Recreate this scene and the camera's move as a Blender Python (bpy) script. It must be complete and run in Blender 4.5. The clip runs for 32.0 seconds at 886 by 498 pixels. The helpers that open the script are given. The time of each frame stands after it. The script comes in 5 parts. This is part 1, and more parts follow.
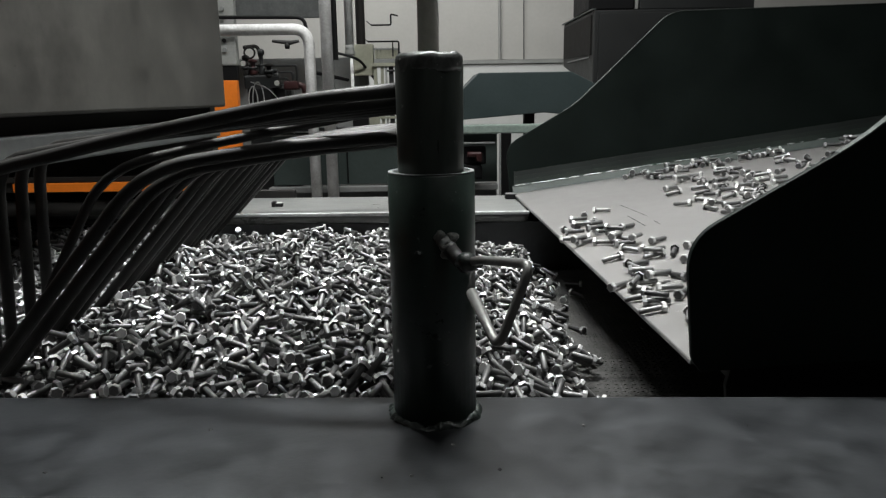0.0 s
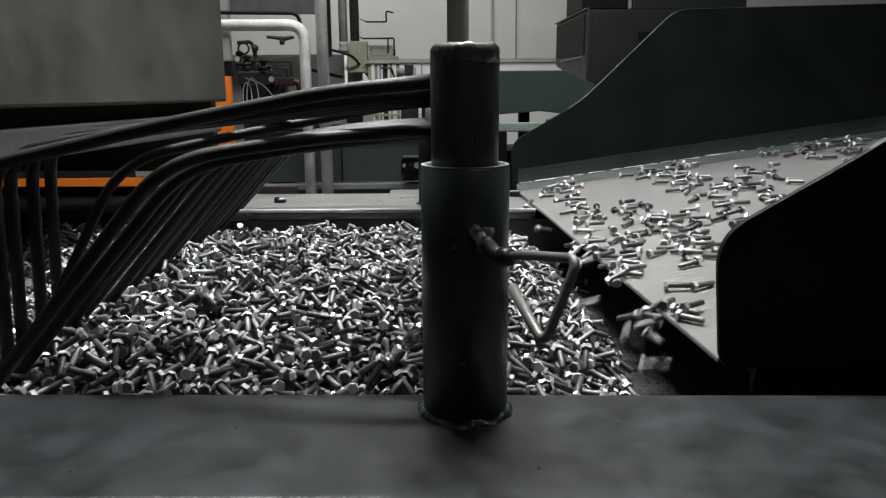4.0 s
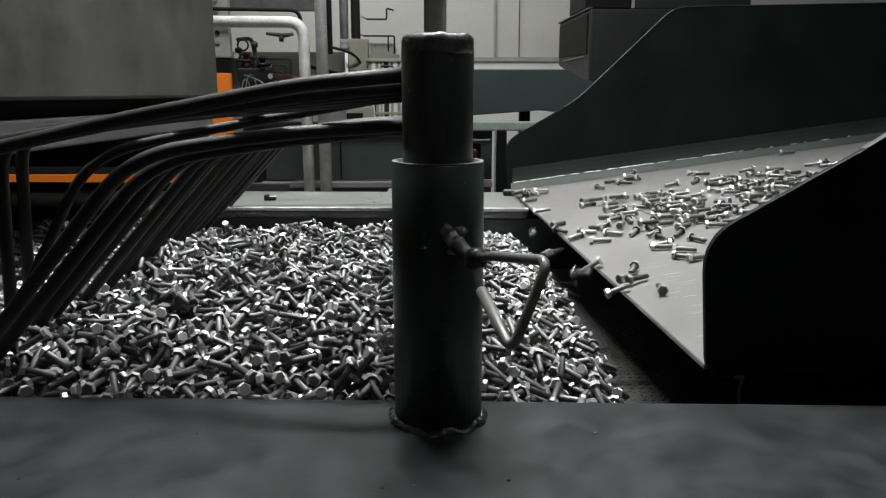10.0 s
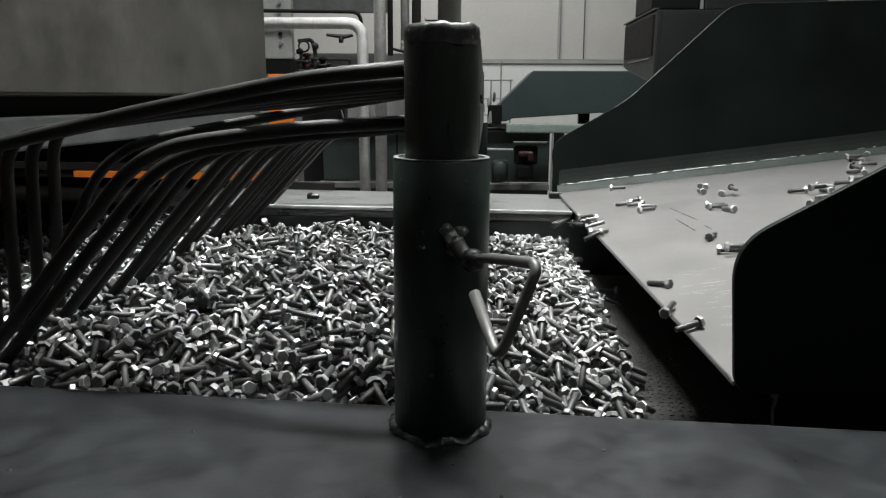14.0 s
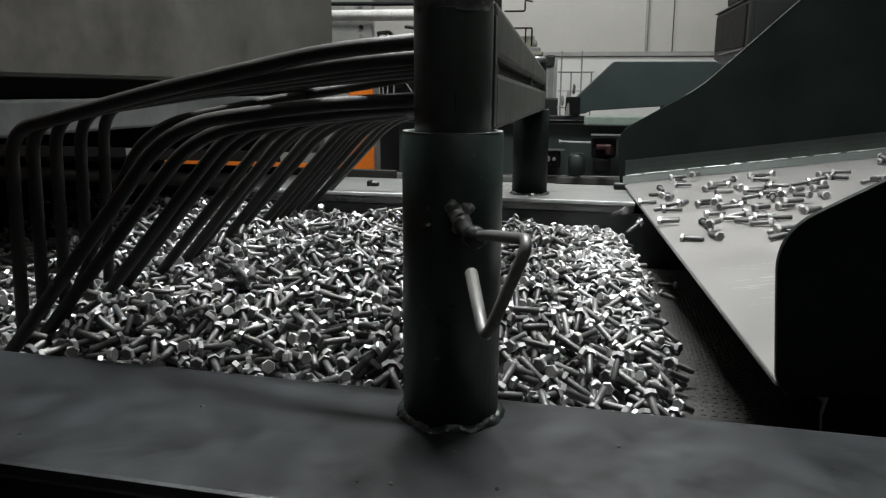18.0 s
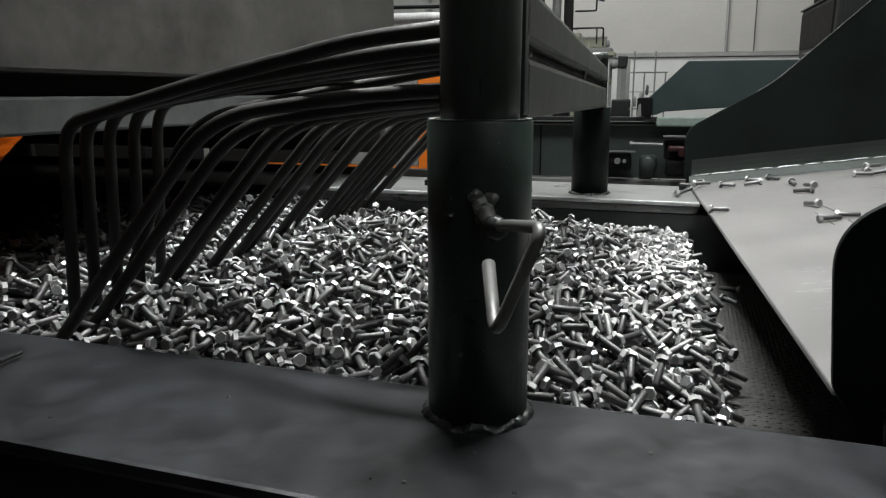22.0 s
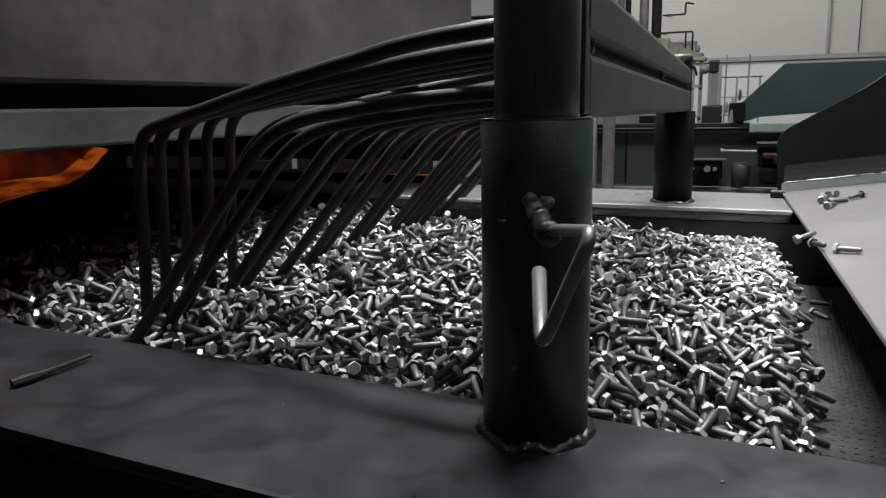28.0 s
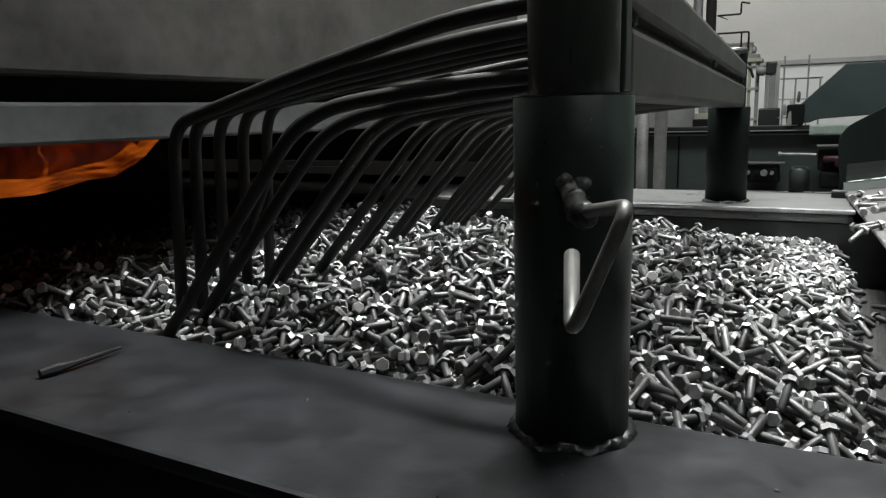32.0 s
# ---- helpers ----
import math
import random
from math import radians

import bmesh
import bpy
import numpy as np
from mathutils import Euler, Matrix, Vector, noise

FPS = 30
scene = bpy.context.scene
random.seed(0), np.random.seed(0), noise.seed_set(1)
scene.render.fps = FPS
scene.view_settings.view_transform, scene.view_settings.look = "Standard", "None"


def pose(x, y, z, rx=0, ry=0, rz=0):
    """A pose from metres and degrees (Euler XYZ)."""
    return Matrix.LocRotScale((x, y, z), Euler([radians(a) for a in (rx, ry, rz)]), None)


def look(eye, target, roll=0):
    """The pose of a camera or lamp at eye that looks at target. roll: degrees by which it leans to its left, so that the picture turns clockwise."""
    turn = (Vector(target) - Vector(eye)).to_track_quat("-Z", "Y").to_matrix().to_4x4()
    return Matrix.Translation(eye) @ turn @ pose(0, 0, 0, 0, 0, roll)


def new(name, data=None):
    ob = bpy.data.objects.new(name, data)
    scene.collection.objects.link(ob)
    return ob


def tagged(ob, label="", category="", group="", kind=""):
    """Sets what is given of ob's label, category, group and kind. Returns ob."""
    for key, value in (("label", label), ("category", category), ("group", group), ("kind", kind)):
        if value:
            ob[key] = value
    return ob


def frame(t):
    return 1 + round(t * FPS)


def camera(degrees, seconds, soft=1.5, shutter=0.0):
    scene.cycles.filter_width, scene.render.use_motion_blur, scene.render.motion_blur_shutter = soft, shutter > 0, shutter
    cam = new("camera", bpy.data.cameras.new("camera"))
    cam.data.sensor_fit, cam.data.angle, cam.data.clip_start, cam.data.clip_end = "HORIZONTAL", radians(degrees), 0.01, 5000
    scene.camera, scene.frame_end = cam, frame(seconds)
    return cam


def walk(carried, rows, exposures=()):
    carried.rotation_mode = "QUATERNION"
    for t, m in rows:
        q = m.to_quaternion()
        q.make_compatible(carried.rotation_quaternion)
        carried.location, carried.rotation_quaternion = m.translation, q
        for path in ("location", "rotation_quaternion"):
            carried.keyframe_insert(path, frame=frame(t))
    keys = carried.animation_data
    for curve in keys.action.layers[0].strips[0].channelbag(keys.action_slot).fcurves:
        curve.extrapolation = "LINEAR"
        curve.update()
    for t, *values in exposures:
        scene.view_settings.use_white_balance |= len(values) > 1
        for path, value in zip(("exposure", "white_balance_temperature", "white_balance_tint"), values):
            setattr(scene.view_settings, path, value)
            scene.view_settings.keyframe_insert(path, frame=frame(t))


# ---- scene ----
cam = camera(62.14, 32.0, 1.3, 0.45)
PATH = [
    (0, (-0.0018, -0.6398, 0.2875), (0.0321, 1.3175, -0.1223), -0.91),
    (0.5, (-0.0059, -0.6362, 0.2863), (0.0297, 1.3207, -0.1249), -0.89),
    (1, (-0.0117, -0.6350, 0.2852), (0.0264, 1.3216, -0.1274), -0.84),
    (1.5, (-0.0187, -0.6336, 0.2837), (0.0227, 1.3228, -0.1296), -0.73),
    (2, (-0.0260, -0.6309, 0.2826), (0.0195, 1.3254, -0.1308), -0.71),
    (2.5, (-0.0313, -0.6311, 0.2828), (0.0192, 1.3250, -0.1308), -0.66),
    (3, (-0.0364, -0.6304, 0.2829), (0.0200, 1.3255, -0.1307), -0.56),
    (3.5, (-0.0392, -0.6294, 0.2826), (0.0223, 1.3264, -0.1309), -0.47),
    (5.5, (-0.0422, -0.6241, 0.2818), (0.0431, 1.3308, -0.1320), -0.33),
    (6, (-0.0420, -0.6252, 0.2823), (0.0486, 1.3293, -0.1320), -0.37),
    (6.5, (-0.0404, -0.6224, 0.2808), (0.0526, 1.3320, -0.1336), -0.34),
    (7, (-0.0394, -0.6195, 0.2787), (0.0581, 1.3347, -0.1357), -0.24),
    (7.5, (-0.0366, -0.6203, 0.2789), (0.0609, 1.3338, -0.1356), -0.19),
    (8, (-0.0328, -0.6166, 0.2779), (0.0631, 1.3376, -0.1367), -0.10),
    (8.5, (-0.0288, -0.6138, 0.2779), (0.0643, 1.3405, -0.1370), 0.08),
    (9, (-0.0233, -0.6101, 0.2775), (0.0614, 1.3445, -0.1374), 0.01),
    (9.5, (-0.0184, -0.6052, 0.2772), (0.0556, 1.3499, -0.1374), -0.01),
    (10, (-0.0137, -0.6024, 0.2774), (0.0444, 1.3531, -0.1380), 0.03),
    (10.5, (-0.0081, -0.5977, 0.2772), (0.0289, 1.3584, -0.1377), 0.10),
    (11, (-0.0026, -0.5940, 0.2773), (0.0108, 1.3626, -0.1369), 0.08),
    (11.5, (0.0026, -0.5902, 0.2768), (-0.0046, 1.3666, -0.1366), 0.22),
    (12, (0.0079, -0.5877, 0.2771), (-0.0216, 1.3689, -0.1362), 0.25),
    (12.5, (0.0145, -0.5840, 0.2759), (-0.0386, 1.3724, -0.1360), 0.23),
    (13, (0.0211, -0.5811, 0.2748), (-0.0522, 1.3747, -0.1368), 0.09),
    (13.5, (0.0268, -0.5771, 0.2721), (-0.0595, 1.3785, -0.1379), 0.26),
    (14, (0.0340, -0.5746, 0.2702), (-0.0767, 1.3800, -0.1389), 0.33),
    (14.5, (0.0406, -0.5705, 0.2677), (-0.0976, 1.3825, -0.1410), 0.41),
    (16.5, (0.0686, -0.5560, 0.2605), (-0.1877, 1.3832, -0.1561), 0.28),
    (17, (0.0758, -0.5522, 0.2586), (-0.2091, 1.3823, -0.1617), 0.10),
    (17.5, (0.0821, -0.5498, 0.2559), (-0.2302, 1.3801, -0.1660), 0.11),
    (18, (0.0876, -0.5464, 0.2532), (-0.2459, 1.3796, -0.1702), 0.31),
    (18.5, (0.0932, -0.5433, 0.2508), (-0.2638, 1.3783, -0.1735), 0.30),
    (19, (0.0992, -0.5397, 0.2489), (-0.2880, 1.3762, -0.1749), 0.19),
    (19.5, (0.1033, -0.5372, 0.2476), (-0.3104, 1.3730, -0.1764), 0.31),
    (20, (0.1077, -0.5342, 0.2464), (-0.3338, 1.3699, -0.1775), 0.31),
    (20.5, (0.1104, -0.5304, 0.2442), (-0.3522, 1.3695, -0.1758), 0.05),
    (21, (0.1130, -0.5279, 0.2431), (-0.3690, 1.3673, -0.1764), 0.16),
    (21.5, (0.1158, -0.5250, 0.2417), (-0.3885, 1.3650, -0.1748), -0.01),
    (22, (0.1176, -0.5221, 0.2408), (-0.4071, 1.3630, -0.1728), -0.10),
    (22.5, (0.1193, -0.5188, 0.2404), (-0.4233, 1.3617, -0.1711), -0.14),
    (23, (0.1209, -0.5160, 0.2396), (-0.4387, 1.3603, -0.1680), -0.25),
    (23.5, (0.1217, -0.5137, 0.2393), (-0.4544, 1.3582, -0.1661), -0.37),
    (24, (0.1225, -0.5106, 0.2383), (-0.4704, 1.3565, -0.1650), -0.43),
    (24.5, (0.1230, -0.5076, 0.2376), (-0.4889, 1.3537, -0.1638), -0.50),
    (25, (0.1241, -0.5061, 0.2375), (-0.5084, 1.3486, -0.1626), -0.57),
    (25.5, (0.1258, -0.5038, 0.2365), (-0.5290, 1.3436, -0.1612), -0.63),
    (27.5, (0.1294, -0.4942, 0.2338), (-0.5939, 1.3300, -0.1521), -1.04),
    (28, (0.1316, -0.4924, 0.2330), (-0.6135, 1.3236, -0.1504), -1.09),
    (28.5, (0.1323, -0.4888, 0.2321), (-0.6323, 1.3198, -0.1481), -1.10),
    (29, (0.1329, -0.4851, 0.2301), (-0.6486, 1.3169, -0.1469), -1.11),
    (29.5, (0.1338, -0.4818, 0.2273), (-0.6668, 1.3125, -0.1462), -1.12),
    (30, (0.1340, -0.4781, 0.2242), (-0.6883, 1.3068, -0.1470), -1.16),
    (30.5, (0.1340, -0.4743, 0.2202), (-0.7090, 1.3019, -0.1464), -1.35),
    (31, (0.1338, -0.4709, 0.2175), (-0.7204, 1.2999, -0.1497), -1.43),
    (31.5, (0.1339, -0.4667, 0.2147), (-0.7286, 1.3009, -0.1479), -1.49),
    (32, (0.1332, -0.4633, 0.2135), (-0.7351, 1.3020, -0.1467), -1.48),
]
walk(cam, [(t, look(eye, target, roll)) for t, eye, target, roll in PATH])

# ---- light ----
world = bpy.data.worlds.new("hall_air")
scene.world = world
world.use_nodes = True
world.node_tree.nodes["Background"].inputs[0].default_value = (0.05, 0.055, 0.06, 1)
world.node_tree.nodes["Background"].inputs[1].default_value = 0.08
scene.view_settings.exposure = -0.30


def lamp(name, at, target, sx, sy, watts, colour=(0.985, 1.0, 0.99), spread=180):
    data = bpy.data.lights.new(name, "AREA")
    data.shape, data.size, data.size_y = "RECTANGLE", sx, sy
    data.energy, data.color, data.spread = watts, colour, radians(spread)
    ob = new(name, data)
    ob.matrix_world = look(at, target)
    return ob


# one bright row of tubes over the belt, weaker rows over the rest of the hall
lamp("tube_light", (-0.05, 0.79, 2.55), (-0.05, 0.66, 0.0), 1.3, 0.12, 62, spread=66)
lamp("tube_light", (-0.3, 6.9, 2.9), (-0.2, 8.0, 0.6), 3.2, 0.3, 90)
lamp("tube_light", (0.0, 2.3, 3.5), (-0.6, 4.4, 0.3), 2.4, 0.26, 185)
lamp("tube_light", (1.7, -1.3, 3.7), (0.3, 0.1, 0.0), 2.6, 0.28, 32)
lamp("tube_light", (-3.6, 4.2, 3.7), (-2.0, 4.6, 0.3), 2.6, 0.28, 60)


# ---- materials ----
def nodes_of(m):
    m.use_nodes = True
    t = m.node_tree
    return t, t.nodes["Principled BSDF"]


def surface(name, colour, rough=0.5, metal=0.0, spread=0.25, scale=9.0, fine=90.0, bump=0.15, dust=None, streak=None, gloss=0.5, chips=None, vary=1.0):
    """A worn surface: blotches at one scale, grain at another, roughness that varies with both."""
    m = bpy.data.materials.new(name)
    t, b = nodes_of(m)
    n, l = t.nodes, t.links
    pos = n.new("ShaderNodeTexCoord")
    src = pos.outputs["Object"]
    if streak:
        mp = n.new("ShaderNodeMapping")
        mp.inputs["Scale"].default_value = streak
        l.new(src, mp.inputs["Vector"])
        src = mp.outputs["Vector"]
    big = n.new("ShaderNodeTexNoise")
    big.inputs["Scale"].default_value, big.inputs["Detail"].default_value = scale, 6
    big.inputs["Roughness"].default_value = 0.65
    small = n.new("ShaderNodeTexNoise")
    small.inputs["Scale"].default_value, small.inputs["Detail"].default_value = fine, 4
    l.new(src, big.inputs["Vector"])
    l.new(src, small.inputs["Vector"])
    mixf = n.new("ShaderNodeMath")
    mixf.operation = "MULTIPLY_ADD"
    mixf.inputs[1].default_value = 0.4
    l.new(small.outputs["Fac"], mixf.inputs[0])
    l.new(big.outputs["Fac"], mixf.inputs[2])
    ramp = n.new("ShaderNodeValToRGB")
    lo = [c * (1 - spread) for c in colour]
    hi = [min(1, c * (1 + spread)) for c in colour]
    ramp.color_ramp.elements[0].position, ramp.color_ramp.elements[1].position = 0.45, 0.95
    ramp.color_ramp.elements[0].color = (*lo, 1)
    ramp.color_ramp.elements[1].color = (*(dust or hi), 1)
    if dust:
        e = ramp.color_ramp.elements.new(0.78)
        e.color = (*hi, 1)
    l.new(mixf.outputs[0], ramp.inputs[0])
    last = ramp.outputs["Color"]
    if chips:
        # rubbed-through specks and short scratches, in two sizes
        for size, cut in ((70.0, 0.71), (230.0, 0.72)):
            cn = n.new("ShaderNodeTexNoise")
            cn.inputs["Scale"].default_value, cn.inputs["Detail"].default_value = size, 3
            l.new(pos.outputs["Object"], cn.inputs["Vector"])
            step = n.new("ShaderNodeMapRange")
            step.inputs["From Min"].default_value, step.inputs["From Max"].default_value = cut, cut + 0.05
            l.new(cn.outputs["Fac"], step.inputs["Value"])
            cm = n.new("ShaderNodeMix")
            cm.data_type = "RGBA"
            l.new(step.outputs["Result"], cm.inputs[0])
            l.new(last, cm.inputs[6])
            cm.inputs[7].default_value = (*chips, 1)
            last = cm.outputs[2]
    l.new(last, b.inputs["Base Color"])
    rr = n.new("ShaderNodeMapRange")
    rr.inputs["From Min"].default_value, rr.inputs["From Max"].default_value = 0.4, 1.0
    rr.inputs["To Min"].default_value, rr.inputs["To Max"].default_value = max(0.05, rough - 0.12 * vary), min(1, rough + 0.14 * vary)
    l.new(mixf.outputs[0], rr.inputs["Value"])
    l.new(rr.outputs["Result"], b.inputs["Roughness"])
    b.inputs["Metallic"].default_value = metal
    b.inputs["Specular IOR Level"].default_value = gloss
    bp = n.new("ShaderNodeBump")
    bp.inputs["Strength"].default_value, bp.inputs["Distance"].default_value = bump, 0.002
    l.new(mixf.outputs[0], bp.inputs["Height"])
    l.new(bp.outputs["Normal"], b.inputs["Normal"])
    return m


def glow(name, colour, strength, scale=12.0, veil=False, stretch=(0.6, 1.0, 0.30)):
    """Light of a flame: brighter and darker tongues."""
    m = bpy.data.materials.new(name)
    t, b = nodes_of(m)
    n, l = t.nodes, t.links
    pos = n.new("ShaderNodeTexCoord")
    mp = n.new("ShaderNodeMapping")
    mp.inputs["Scale"].default_value = stretch
    nz = n.new("ShaderNodeTexNoise")
    nz.inputs["Scale"].default_value, nz.inputs["Detail"].default_value = scale, 5
    nz.inputs["Distortion"].default_value = 1.2
    ramp = n.new("ShaderNodeValToRGB")
    ramp.color_ramp.elements[0].position, ramp.color_ramp.elements[1].position = 0.40, 0.70
    ramp.color_ramp.elements[0].color = (colour[0] * 0.14, colour[1] * 0.06, 0, 1)
    ramp.color_ramp.elements[1].color = (*colour, 1)
    l.new(pos.outputs["Object"], mp.inputs["Vector"])
    l.new(mp.outputs["Vector"], nz.inputs["Vector"])
    l.new(nz.outputs["Fac"], ramp.inputs[0])
    b.inputs["Base Color"].default_value = (0.02, 0.01, 0.005, 1)
    l.new(ramp.outputs["Color"], b.inputs["Emission Color"])
    b.inputs["Emission Strength"].default_value = strength
    if veil:
        thin = n.new("ShaderNodeMapRange")
        thin.inputs["From Min"].default_value, thin.inputs["From Max"].default_value = 0.3, 0.7
        thin.inputs["To Min"].default_value, thin.inputs["To Max"].default_value = 0.12, 0.75
        l.new(nz.outputs["Fac"], thin.inputs["Value"])
        l.new(thin.outputs["Result"], b.inputs["Alpha"])
    return m


def bolt_steel(name, dark, light, metal, rough):
    """Zinc-dull steel, each bolt a little lighter or darker than the next."""
    m = bpy.data.materials.new(name)
    t, b = nodes_of(m)
    n, l = t.nodes, t.links
    info, geo = n.new("ShaderNodeObjectInfo"), n.new("ShaderNodeNewGeometry")
    add = n.new("ShaderNodeMath")
    add.operation = "ADD"
    l.new(info.outputs["Random"], add.inputs[0])
    l.new(geo.outputs["Random Per Island"], add.inputs[1])
    fr = n.new("ShaderNodeMath")
    fr.operation = "FRACT"
    l.new(add.outputs[0], fr.inputs[0])
    ramp = n.new("ShaderNodeValToRGB")
    ramp.color_ramp.elements[0].color, ramp.color_ramp.elements[1].color = (dark, dark * 1.01, dark * 1.03, 1), (light, light, light * 0.99, 1)
    l.new(fr.outputs[0], ramp.inputs[0])
    nz = n.new("ShaderNodeTexNoise")
    nz.inputs["Scale"].default_value, nz.inputs["Detail"].default_value = 260, 3
    pos = n.new("ShaderNodeTexCoord")
    l.new(pos.outputs["Object"], nz.inputs["Vector"])
    mx = n.new("ShaderNodeMix")
    mx.data_type, mx.blend_type = "RGBA", "MULTIPLY"
    mx.inputs[0].default_value = 0.5
    l.new(ramp.outputs["Color"], mx.inputs[6])
    l.new(nz.outputs["Fac"], mx.inputs[7])
    l.new(mx.outputs[2], b.inputs["Base Color"])
    b.inputs["Metallic"].default_value = metal
    rr = n.new("ShaderNodeMapRange")
    rr.inputs["To Min"].default_value, rr.inputs["To Max"].default_value = rough - 0.08, rough + 0.1
    l.new(nz.outputs["Fac"], rr.inputs["Value"])
    l.new(rr.outputs["Result"], b.inputs["Roughness"])
    bp = n.new("ShaderNodeBump")
    bp.inputs["Strength"].default_value, bp.inputs["Distance"].default_value = 0.25, 0.0006
    l.new(nz.outputs["Fac"], bp.inputs["Height"])
    l.new(bp.outputs["Normal"], b.inputs["Normal"])
    return m


